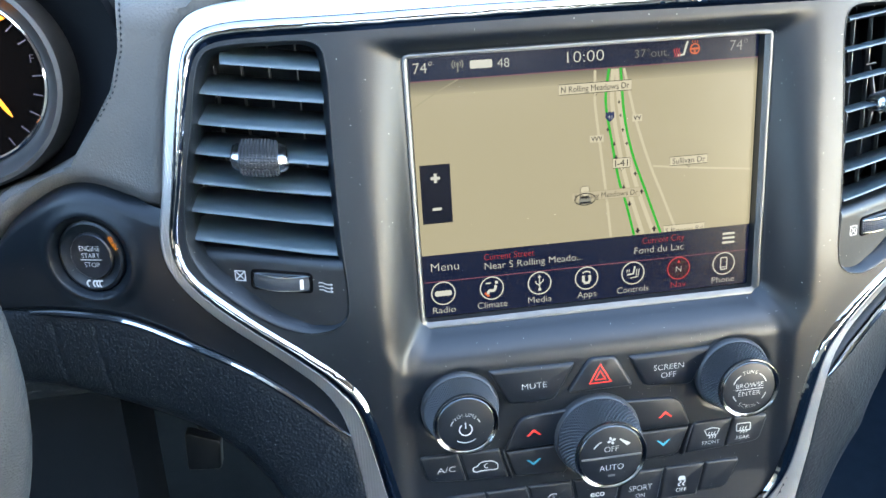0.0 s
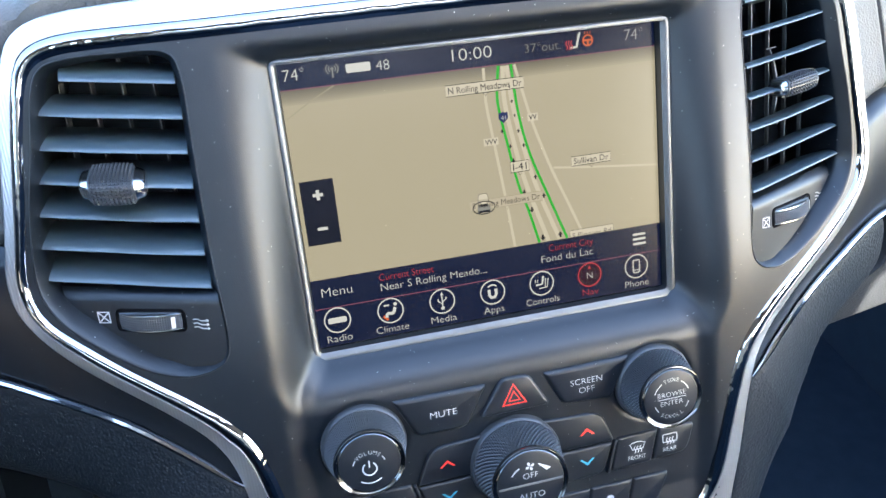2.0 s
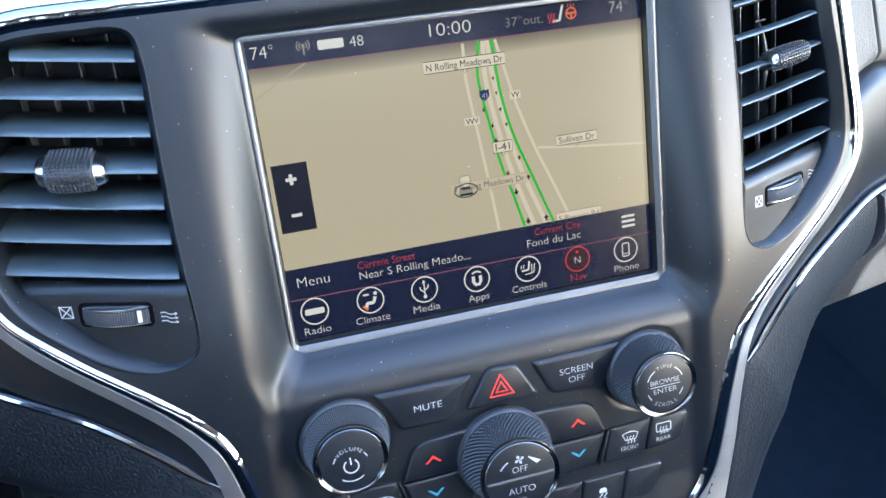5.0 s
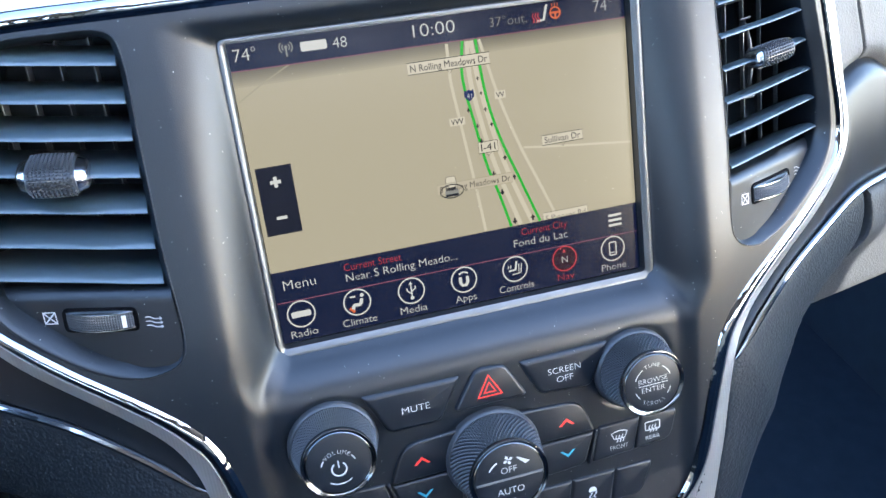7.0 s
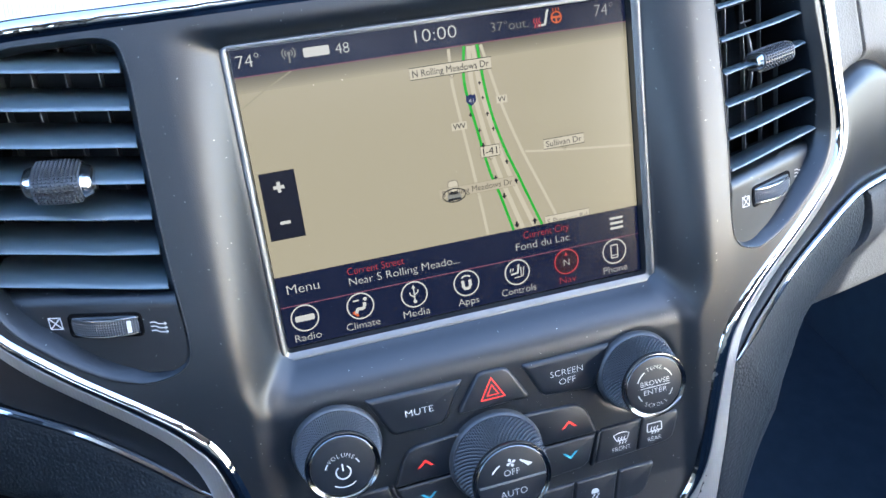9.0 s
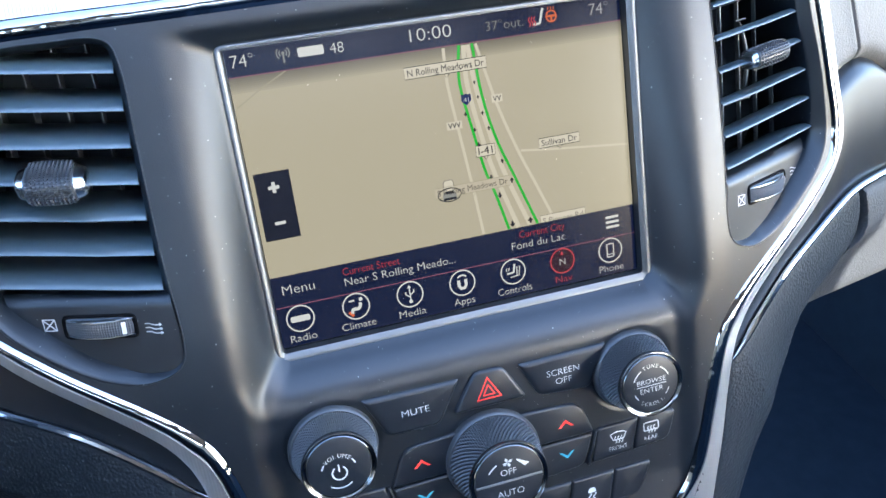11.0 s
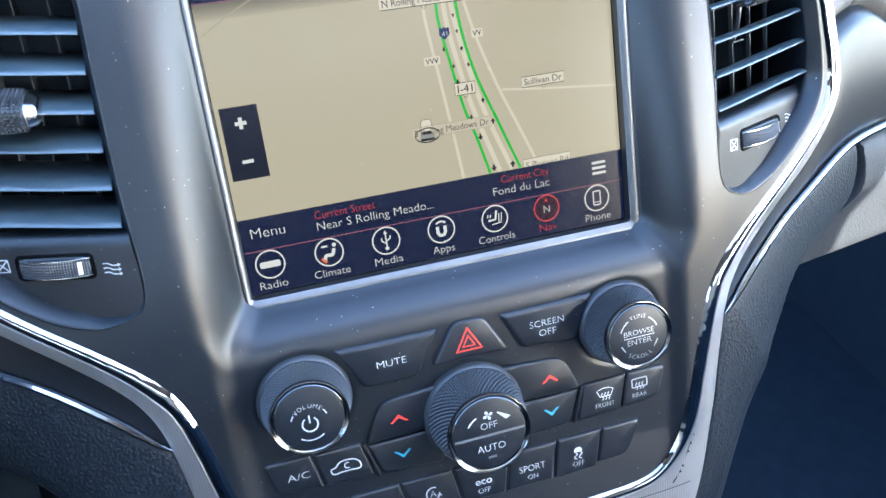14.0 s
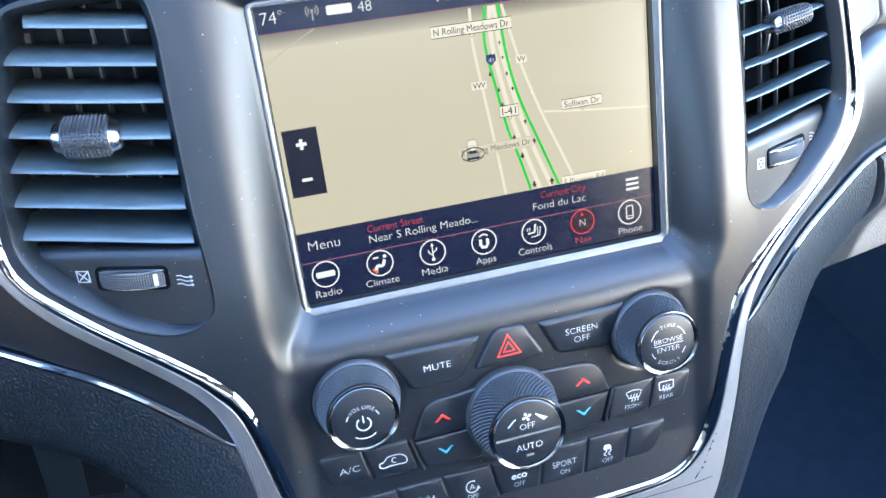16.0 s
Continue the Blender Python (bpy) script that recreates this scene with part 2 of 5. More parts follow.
def arc_letters(bm, text, cx, cz, r, size, y, middle=90, step=11.0, inward=False):
    """Words along a circle, upright at its top or, inward, at its foot."""
    n = len(text)
    for i, ch in enumerate(text):
        a = middle + (-1 if not inward else 1) * (n - 1) / 2 * -step * 1.0 + (-step if not inward else step) * i
        px, pz = cx + r * math.cos(radians(a)), cz + r * math.sin(radians(a))
        letters(bm, ch, px, pz, size, y, turn=(a - 90) if not inward else (a + 90))
    return bm


def box(bm, x0, y0, z0, x1, y1, z1, edge=0.0):
    vs = bmesh.ops.create_cube(bm, size=1)["verts"]
    for v in vs:
        v.co = Vector(((x0 + x1) / 2 + v.co.x * (x1 - x0), (y0 + y1) / 2 + v.co.y * (y1 - y0), (z0 + z1) / 2 + v.co.z * (z1 - z0)))
    if edge:
        es = list({e for v in vs for e in v.link_edges})
        bmesh.ops.bevel(bm, geom=es, offset=edge, segments=2, affect="EDGES", profile=0.6)
    return bm


def lathe(bm, profile, cx, cz, n=64):
    """Turns (radius, y) round an axis that points out of the panel."""
    rings = [[(cx + r * math.cos(2 * math.pi * i / n), y, cz + r * math.sin(2 * math.pi * i / n)) for i in range(n)] for r, y in profile]
    loft(bm, rings, closed_ring=True)
    return bm


# ---- the form of the dashboard's face ----
def soft(v, k):
    return 0.5 * (v + math.sqrt(v * v + k * k))


def face_y(a, z):
    """Depth of the dashboard's face; a is the distance from its middle."""
    y = -23 + 0.10 * soft(z - 20, 12) + 0.05 * soft(-z, 15)
    slope = 0.235 - 0.12 * min(1, max(0, (z - 55) / 75))
    return y + slope * soft(a - 120, 9)


def side_y(a):
    """Depth of the panels beside the bezel."""
    return -16 + 0.40 * (a - 128)


def bezel_y(x, z):
    """The bezel's face with the recess round the screen and the dishes round the knobs."""
    a = abs(x - X0)
    y = face_y(a, z)
    k = min(1, max(0, (3 - z) / 29))
    du, db, dt = (abs(x) - 90.5) / (22 - 11 * k * k * (3 - 2 * k)), -(z - 0.5) / 25, (z - 135.5) / 9
    g = max(du, db, dt)
    second = sorted((du, db, dt))[1]
    g = g + 0.115 * max(0, 1 - (g - second) / 0.42) ** 2 * (second > -0.2)
    if g < 1:
        g = max(g, 0)
        w = min(1, max(0, (db - max(du, dt)) / 0.25 + 0.5))
        s = 1 - (1 - g) ** (1.9 + 0.5 * w)
        y = -4.2 + (y + 4.2) * s
    down = min(1, max(0, -z / 22)) * min(1, max(0, (z + 130) / 30))
    across = min(1, max(0, (107 - a) / 11))
    y += 3.4 * down * across * across * (3 - 2 * across)
    for kx, kz, kr in ((-74.7, -38.6, 21.5), (70, -37.8, 21.5), (-3.4, -63.0, 24.5)):
        d = math.hypot(x - kx, z - kz)
        y += 1.5 * min(1, max(0, (kr - d) / 2.5))
    return y


TRIM_IN = [(0, 147.5), (60, 147), (110, 146.5), (152, 146.5), (168, 145.7), (177, 142), (181.5, 133), (187, 111), (193, 82), (198, 61),
           (197.8, 49), (193, 38.5), (179.5, 27), (165.5, 15.5), (148, 3), (132, -10), (120, -23), (113.5, -43), (110, -60), (107.2, -75),
           (104, -91), (99.5, -107), (88, -121.5), (66, -126), (0, -126)]
TRIM_OUT = [(0, 163), (60, 164), (115, 164.5), (153, 163.5), (171, 161.6), (182, 157), (189, 147), (197.5, 111), (203.5, 79), (208, 60),
            (207.5, 47), (201, 33.5), (187, 18), (169.5, 4), (152.5, -9.5), (137.8, -23.5), (130.5, -39), (127.5, -55), (125.2, -72), (123.5, -88),
            (121, -104), (114.5, -134), (101, -164), (64, -188), (0, -188)]
VENT = [(130, 143.5), (125.5, 132), (126, 101), (126.5, 60), (125.5, 26), (129, 14.5), (138.4, 10), (148, 10.5), (161, 16), (176, 26.5),
        (188, 38), (194.5, 51), (194.5, 65), (190.5, 88), (184.8, 110), (179.5, 133), (174.5, 142), (165, 144.7), (148, 145)]
STRIP = [(345, 10), (320, 12), (293, 13.2), (262, 13), (233, 9.5), (201, -3), (174.5, -15), (150, -31), (134, -43.5), (128, -47)]
PAD_EDGE = [(196, 66), (213, 70), (224, 75), (245, 82), (264, 79), (289, 64), (300, 53), (318, 36), (330, 22)]
SKIRT_IN = [(345, 10), (320, 12), (293, 13.2), (262, 13), (233, 9.5), (201, -3), (174.5, -15), (150, -31), (134, -43.5), (126.5, -55),
            (124, -72), (122, -88), (119.5, -104), (113, -134), (99.5, -164), (88, -192)]
SKIRT = [(345, -38), (318, -38), (286, -40), (255, -46), (232, -51), (208, -58), (191, -67.5), (175, -83), (166, -97), (159, -108),
         (153, -119), (148, -131), (142.5, -146), (137, -164), (131, -184), (127, -205)]


# ---- the car's cabin (metres) ----
def shell(name, boxes, mat, label, category):
    bm = bmesh.new()
    for x0, y0, z0, x1, y1, z1 in boxes:
        box(bm, x0, y0, z0, x1, y1, z1)
    me = bpy.data.meshes.new(name)
    bm.to_mesh(me)
    bm.free()
    me.materials.append(mat)
    return tagged(new(name, me), label, category, kind="structure")


shell("floor", [(-0.80, -1.5, -0.04, 0.80, 1.0, 0.0)], CARPET, "black carpeted floor of the car", "floor")
# The rear roof opening is added, unseen, to let in overhead sky light.
shell("ceiling", [(-0.80, -1.22, 1.24, 0.80, -0.50, 1.28), (-0.80, -1.54, 1.24, -0.50, -1.22, 1.28), (0.50, -1.54, 1.24, 0.80, -1.22, 1.28)], CLOTH, "unseen beige roof lining with an opening added for sky light", "ceiling")
# Unseen walls: beige above and dark below to shape the bezel's reflections.
shell("wall_rear", [(-0.80, -1.54, 0.70, 0.80, -1.50, 1.24)],
      BOUNCE_BEIGE, "unseen upper rear wall, beige to reflect warm light onto the bezel", "wall")
shell("wall_rear_lower", [(-0.80, -1.54, 0.0, 0.80, -1.50, 0.70)], CARPET, "unseen lower rear wall, dark to dim the bezel's reflections", "wall")
# Dark board in front of the floor, added for the footwell's shade.
shell("wall_footwell_shade", [(-0.74, 0.40, 0.0, -0.12, 0.43, 0.62)], material("dark footwell shade board", (0.016, 0.025, 0.034), 0.95, specular=0.05, grain=0.4, grain_size=2.0, vary=0.25), "dark board added behind the pedals for the footwell's shade", "wall")
# Unseen block, added to stop sun reaching the driver's footwell.
shell("wall_sun_block", [(-0.10, -0.75, 0.0, 0.10, -0.10, 0.42)], CARPET, "unseen dark block added to keep sun off the driver's floor", "wall")
shell("wall_firewall", [(-0.80, 0.96, 0.0, 0.80, 1.0, 0.80)], SHADOW, "dark bulkhead behind the dashboard", "wall")
for side, name, who in ((1, "wall_passenger", "passenger"), (-1, "wall_driver", "driver")):
    x0, x1 = sorted((side * 0.76, side * 0.80))
    # Unseen window sills, their heights set for the light they let in.
    sill = 0.66 if side > 0 else 0.88
    bs = [(x0, -1.5, 0.0, x1, 1.0, sill), (x0, -1.5, 1.16, x1, -0.44, 1.24), (x0, -0.95, sill, x1, -0.85, 1.16), (x0, -1.5, sill, x1, -1.38, 1.16)]
    shell(name, bs, DOORSKIN if side < 0 else DOORLOW, f"black {who}'s door trim below the side windows", "wall")
# Unseen beige band, added as a warm reflector facing the bezel.
shell("wall_driver_bounce", [(-0.756, -1.45, 0.64, -0.75, -0.1, 0.87)], BOUNCE_BEIGE, "unseen beige band added to bounce warm light from the driver's side", "wall")
# Unseen ground, coloured pale and warm to bounce light into the cabin.
shell("ground", [(-400, -400, -0.5, 400, 400, -0.45)], material("pale concrete", (0.57, 0.51, 0.44), 0.9, vary=0.2), "unseen pale ground outside the car, toned to bounce light", "ground")


# ---- bezel ----
def sdf_poly(poly, x, z):
    """Signed distance to a polygon (negative inside) and the nearest point on it."""
    p = np.array(poly)
    q = np.roll(p, -1, axis=0)
    d = q - p
    w = np.array((x, z)) - p
    t = np.clip((w * d).sum(1) / (d * d).sum(1), 0, 1)
    near = p + d * t[:, None]
    dist = np.hypot(near[:, 0] - x, near[:, 1] - z)
    k = dist.argmin()
    inside = False
    cross = ((p[:, 1] > z) != (q[:, 1] > z)) & (x < (q[:, 0] - p[:, 0]) * (z - p[:, 1]) / (q[:, 1] - p[:, 1] + 1e-12) + p[:, 0])
    inside = cross.sum() % 2 == 1
    return (-dist[k] if inside else dist[k]), near[k]


VENT_LINE = [tuple(q) for q in spline(VENT, 10, closed=True)]
# the driver's vent has a broader lip towards the screen
VENT_LINES = {1: VENT_LINE, -1: [(a - 3.4 * min(1, max(0, (156 - a) / 28)) ** 1.5, z) for a, z in VENT_LINE]}
EDGE_LINE = [tuple(q) for q in spline([(a + (c - a) * 0.35, z + (w - z) * 0.35) for (a, z), (c, w) in zip(TRIM_IN, TRIM_OUT)], 6)]
EDGE_POLY = EDGE_LINE + [(-20, -140), (-20, 160)]
FRAME_POLY = round_poly(rect(-88.5, 1.5, 88.5, 133.5), 3)

bezel = thing("centre_bezel", (X0, -20, -118), "satin black plastic centre bezel framing screen, vents and controls", "dashboard panel")
bm = bmesh.new()
step = 1.5
nx, nz = int(412 / step), int(285 / step)
grid = {}
for i in range(nx + 1):
    for j in range(nz + 1):
        x, z = -206 + X0 + i * step, -133 + j * step
        a, side = abs(x - X0), (1 if x >= X0 else -1)
        d_out, p_out = sdf_poly(EDGE_POLY, a, z)
        if d_out > step:
            continue
        if abs(d_out) < 0.75 * step and z < 143:
            a, z = p_out
            x = X0 + side * a
        if a > 112 and z > 2:
            d_v, p_v = sdf_poly(VENT_LINES[side], a, z)
            if d_v < -0.75 * step:
                continue
            if abs(d_v) < 0.75 * step:
                a, z = p_v
                x = X0 + side * a
        if abs(x) < 92 and -2 < z < 138:
            d_f, p_f = sdf_poly(FRAME_POLY, x, z)
            if d_f < -0.75 * step:
                continue
            if abs(d_f) < 0.75 * step:
                x, z = p_f
        grid[i, j] = bm.verts.new((x, bezel_y(x, z), z))
for (i, j), v in list(grid.items()):
    q = [grid.get(k) for k in ((i, j), (i + 1, j), (i + 1, j + 1), (i, j + 1))]
    if None in q:
        continue
    c = sum((k.co for k in q), Vector()) / 4
    a = abs(c.x - X0)
    if a > 112 and c.z > 2 and sdf_poly(VENT_LINES[1 if c.x >= X0 else -1], a, c.z)[0] < 0.05:
        continue
    if abs(c.x) < 92 and -2 < c.z < 138 and sdf_poly(FRAME_POLY, c.x, c.z)[0] < 0.05:
        continue
    bm.faces.new(q)
bmesh.ops.delete(bm, geom=[v for v in bm.verts if not v.link_faces], context="VERTS")
face = part("face", bm, BEZEL, bezel)
face.data.set_sharp_from_angle(angle=radians(80))

# ---- trim round the bezel ----
trim = thing("bezel_trim", (X0, -18, -119), "satin silver trim band with a polished chrome inner bead", "trim")
def smoothed(line, passes):
    p = np.array(line)
    for _ in range(passes):
        p[1:-1] = 0.25 * p[:-2] + 0.5 * p[1:-1] + 0.25 * p[2:]
    return p


t_in, t_out = smoothed(spline(TRIM_IN, 8), 14), smoothed(spline(TRIM_OUT, 8), 14)


def around(section):
    """Sweeps a cross-section round the whole bezel. section(a_in, z_in, a_out, z_out, share) gives a list of (a, y, z)."""
    rows = []
    n = len(t_in) - 1
    for i in range(n, 0, -1):
        rows.append([(X0 - a, y, z) for a, y, z in section(t_in[i], t_out[i], i / n)])
    for i in range(n + 1):
        rows.append([(X0 + a, y, z) for a, y, z in section(t_in[i], t_out[i], i / n)])
    return rows[:-1]


def foot(z):
    """How far a point of the trim's inner line belongs to the foot: 0 along the sides, 1 below."""
    u = min(1, max(0, (-92 - z) / 32))
    return u * u * (3 - 2 * u)


def bead_wide(length, low):
    """Width of the chrome bead; it narrows along the foot."""
    return max(3.6, min(8.2, 0.49 * length)) - 2.8 * low


def band_dy(d, length, low):
    """Height of the satin band d millimetres from the bead: a flat bevel with a rolled outer edge."""
    slope = 0.46 - 0.36 * low
    dy = -0.5 + slope * min(d, 9) + 0.06 * max(0, d - 9)
    return dy + 3.2 * max(0, 1 - (length - d) / 1.3) ** 2 + 2.4 * max(0, 1 - d / 0.3)


def bead_section(p, q, s):
    length = np.linalg.norm(q - p)
    d = (q - p) / length
    w = bead_wide(length, foot(p[1]))
    y = face_y(*p)
    out = []
    for t in np.linspace(0, 1, 19):
        dy = 0.5 - 1.8 * math.sin(math.pi / 2 * t / 0.52) if t < 0.52 else -1.3 + 1.5 * ((t - 0.52) / 0.48) ** 2
        r = p + d * (t * w)
        out.append((r[0], y + dy, r[1]))
    return out


def band_section(p, q, s):
    length = np.linalg.norm(q - p)
    d = (q - p) / length
    y = face_y(*p)
    start = bead_wide(length, foot(p[1])) - 0.3
    wide = length - start
    out = []
    for u in (0, 0.15, 0.3, 1.0, 2.0, 0.25 * wide, 0.4 * wide, 0.55 * wide, 0.7 * wide, wide - 1.3, wide - 0.9, wide - 0.5, wide - 0.2, wide):
        r = p + d * (start + u)
        out.append((r[0], y + band_dy(u, wide, foot(p[1])), r[1]))
    out.append((out[-1][0], y + 18, out[-1][2]))
    return out


bm = bmesh.new()
loft(bm, around(bead_section), closed_way=True)
part("chrome_bead", bm, BEAD, trim, "polished chrome bead")
bm = bmesh.new()
loft(bm, around(band_section), closed_way=True)
part("satin_band", bm, SATIN, trim, "finely ribbed satin silver band")

# joint across the foot of the band: a raised strip stands for its edge highlight
def band_y(a, z):
    """Depth of the band's face at a point of it."""
    best = None
    for p, q in zip(t_in[len(t_in) // 2:], t_out[len(t_in) // 2:]):
        length = np.linalg.norm(q - p)
        d = (q - p) / length
        u = (a - p[0]) * d[0] + (z - p[1]) * d[1]
        off = abs((a - p[0]) * d[1] - (z - p[1]) * d[0])
        if u > 0 and (best is None or off < best[0]):
            start = bead_wide(length, foot(p[1])) - 0.3
            best = (off, face_y(*p) + band_dy(u - start, length - start, foot(p[1])))
    return best[1]


bm = bmesh.new()
rows = []
for a in np.linspace(-107, 107, 90):
    y = band_y(abs(a), -134.4)
    rows.append([(X0 + a, y + dy, -134.4 + dz) for dz, dy in ((0.35, 0.1), (0.2, -0.16), (-0.2, -0.16), (-0.35, 0.1))])
loft(bm, rows)
part("joint", bm, FRAME, trim, "thin strip for the joint's edge highlight")


# ---- the dashboard beside and over the bezel ----
dash = thing("dashboard", (X0, 60, -200), "black and grey grained dashboard with gloss inserts and thin chrome strips", "dashboard")
strip = spline(STRIP, 8)
pad_edge = spline(PAD_EDGE, 8)


def resample(line, n):
    p = np.array(line)
    s = np.concatenate([[0], np.cumsum(np.hypot(*np.diff(p, axis=0).T))])
    u = np.linspace(0, s[-1], n)
    return np.stack([np.interp(u, s, p[:, 0]), np.interp(u, s, p[:, 1])], 1)


def at_a(line, a):
    p = np.array(sorted(map(tuple, line)))
    return float(np.interp(a, p[:, 0], p[:, 1]))


LID_EDGE = [(-205, 128), (-164, 139), (-131, 150), (-108, 160), (-83, 171), (-70, 177), (-58, 183), (-52, 187), (-47, 192), (-42, 200), (-37.5, 212), (-33, 224.5),
            (-29, 234), (-26, 239.5), (-22.5, 244.5), (-16, 248.5), (-6, 249), (5, 247), (20, 240)]
SKIRT_FORM = [(-0.06, 8)] + [(float(t), float(np.interp(t, (0, 0.06, 0.2, 0.4, 0.6, 0.78, 0.9, 0.97, 1), (0.5, -0.8, -0.5, 1, 3, 6, 10, 15, 22)))) for t in np.linspace(0, 1, 29)] + [(1.0, 60), (0.95, 130)]

for side in (-1, 1):
    def put(a, y, z):
        return (X0 + side * a, y, z)

    # insert between the trim, the pad's edge and the chrome strip
    bm = bmesh.new()
    rows = []
    upper = np.array([q for q in t_out if q[0] > 126 and -48 < q[1] < 62][::-1])
    for a in np.concatenate([np.linspace(126, 200, 28), np.linspace(203, 222, 10), np.linspace(223, 275, 90 if side < 0 else 20), np.linspace(278, 330, 14)]):
        if a < 206:
            top = at_a([(q[0], q[1]) for q in upper if q[1] < 50], min(a, 205)) + 6
        else:
            top = at_a(pad_edge, a)
        low = at_a(strip, a)
        row = []
        nk = 90 if side < 0 else 24
        for k in range(nk + 1):
            t = k / nk
            z = low + (top - low) * t
            grow = min(1, max(0, (a - 200) / 26))
            roll_back = 9 * max(0, (t - 0.86) / 0.14) ** 2 * grow + 2.5 * max(0, (0.06 - t) / 0.06)
            y = side_y(a) + roll_back - 3.0 * math.sin(math.pi * t) * grow
            if side < 0:
                d = math.hypot(a - 249, z - 44.5)
                y += 6 * min(1, max(0, (22 - d) / 4)) - 1.5 * math.exp(-((d - 23) / 4) ** 2)
            row.append(put(a, y, z))
        rows.append(row)
    loft(bm, rows)
    part("insert_panel", bm, INSERT, dash, "dark glossy insert panel")

    # thin chrome strip
    bm = bmesh.new()
    p = resample([q for q in strip if q[0] < 292], 70)
    rows = []
    for i, q in enumerate(p):
        d = p[min(i + 1, len(p) - 1)] - p[max(i - 1, 0)]
        d = d / np.linalg.norm(d)
        nrm = np.array((-d[1], d[0]))
        r = 1.8 * min(1, 0.35 + 0.1 * (i + 1), 0.3 + 0.1 * (len(p) - 1 - i))
        rows.append([put(q[0] + nrm[0] * r * math.cos(u), side_y(q[0]) - 1.6 - r * math.sin(u), q[1] + nrm[1] * r * math.cos(u)) for u in np.linspace(0, 2 * math.pi, 9)[:-1]])
    loft(bm, rows, closed_ring=True, caps=True)
    part("chrome_strip", bm, CHROME, dash, "thin bright chrome strip")

    # grained skirt below the strip and beside the trim's foot
    bm = bmesh.new()
    pairs = spline([(*p, *q) for p, q in zip(SKIRT_IN, SKIRT)], 24)
    rows = []
    for pa, pz, qa, qz in pairs:
        p, q = np.array((pa, pz)), np.array((qa, qz))
        base = max(side_y(pa), face_y(pa, pz) + 3.5)
        row = []
        for t, dy in SKIRT_FORM:
            r = p + (q - p) * t
            seam = at_a(LID_EDGE, r[1])
            rim_u = min(1, max(0, (r[0] - seam + 2.5) / 4.5))
            gap = 15 * rim_u * rim_u * (3 - 2 * rim_u) if side > 0 and t > 0 else 0
            if side < 0:
                gap = 1.0 * sum(math.exp(-((r[0] - g) / 1.3) ** 2) for g in (279, 255)) if t > 0.08 else 0
            row.append(put(r[0], base + dy + gap + 0.12 * (r[0] - p[0]), r[1]))
        rows.append(row)
    loft(bm, rows)
    part("knee_skirt", bm, KNEE, dash, "black grained skirt panel")

# padded top of the dashboard: a roll over the bezel that runs down beside it
k_max = max(range(len(t_out)), key=lambda i: t_out[i][0])
OVER = [tuple(q) for q in t_out[:k_max + 1]]
T_OUT = np.array(t_out)
RIM = [(40, 345), (66, 345), (74, 304), (80, 278), (92, 250.5), (112, 234), (127, 222.5), (145, 215.5), (157, 213.6), (260, 213)]


def pad_low(a):
    return at_a(OVER, a + 2.5) - 2 if a < 205.5 else at_a(pad_edge, min(a, 330)) - 1


def pad_y(a, z, side):
    f = 1 - 0.25 * min(1, max(0, (z - 70) / 100))
    y = side_y(max(a, 176)) * f + 2
    u = min(1, max(0, (a - 100) / 76))
    y = -1 + (y + 1) * u * u * (3 - 2 * u)
    d = np.min(np.hypot(T_OUT[:, 0] - a, T_OUT[:, 1] - z))
    y += 7 * max(0, 1 - d / 7.5) ** 2
    if a > 205.5:
        y += 7 * max(0, 1 - (z - pad_low(a)) / 9) ** 2
    if side < 0:
        rim = at_a(RIM, z)
        y += 60 * min(1, max(0, (a - rim) / 6)) ** 1.6 + 0.7 * math.exp(-((a - rim + 1.6) / 0.8) ** 2)
    else:
        seam = 238 - (z - 100) * 0.38
        y += 2.4 * math.exp(-((a - seam) / 1.0) ** 2) - 0.6 * math.exp(-((a - seam) / 5) ** 2)
    return y


for side in (-1, 1):
    bm = bmesh.new()
    rows = []
    for a in np.concatenate([np.linspace(0, 148, 14), np.arange(150, 205, 1.2), np.arange(206, 262, 0.7), np.linspace(264, 420, 28), np.linspace(450, 757, 8)]):
        low = pad_low(a)
        zr = max(low + 2, 155)
        row = [(X0 + side * a, pad_y(a, z, side), z) for z in low + (zr - low) * np.linspace(0, 1, 40)]
        for phi in range(8, 81, 8):
            z = zr + 24 * math.sin(radians(phi))
            row.append((X0 + side * a, pad_y(a, z, side) + 40 * (1 - math.cos(radians(phi))), z))
        row += [(X0 + side * a, 160, row[-1][2] + 4), (X0 + side * a, 620, row[-1][2] + 6)]
        rows.append(row)
    loft(bm, rows)
    part("upper_pad", bm, LEATHER, dash, "grey grained padded upper dashboard")

# stitched seam along the rim of the gauge hood
bm = bmesh.new()
for z in np.arange(112, 172, 2.6):
    a = at_a(RIM, z) - 1.6
    a1 = at_a(RIM, z + 1.7) - 1.6
    ya, yb = pad_y(a, min(z, 155), -1) + 0.1, pad_y(a1, min(z + 1.7, 155), -1) + 0.1
    extra = 40 * (1 - math.cos(math.asin(min(0.98, max(0, (z - 155) / 24)))))
    rows = []
    for t in np.linspace(0, 1, 5):
        r = 0.45 * math.sin(math.pi * (0.1 + 0.8 * t))
        c = np.array((X0 - a + (a - a1) * t, ya + (yb - ya) * t + extra - 0.5 * math.sin(math.pi * t), z + 1.7 * t))
        rows.append([tuple(c + np.array((r * math.cos(u), r * math.sin(u), 0))) for u in np.linspace(0, 2 * math.pi, 7)[:-1]])
    loft(bm, rows, closed_ring=True, caps=True)
part("stitching", bm, KNEE, dash, "dark stitched seam")

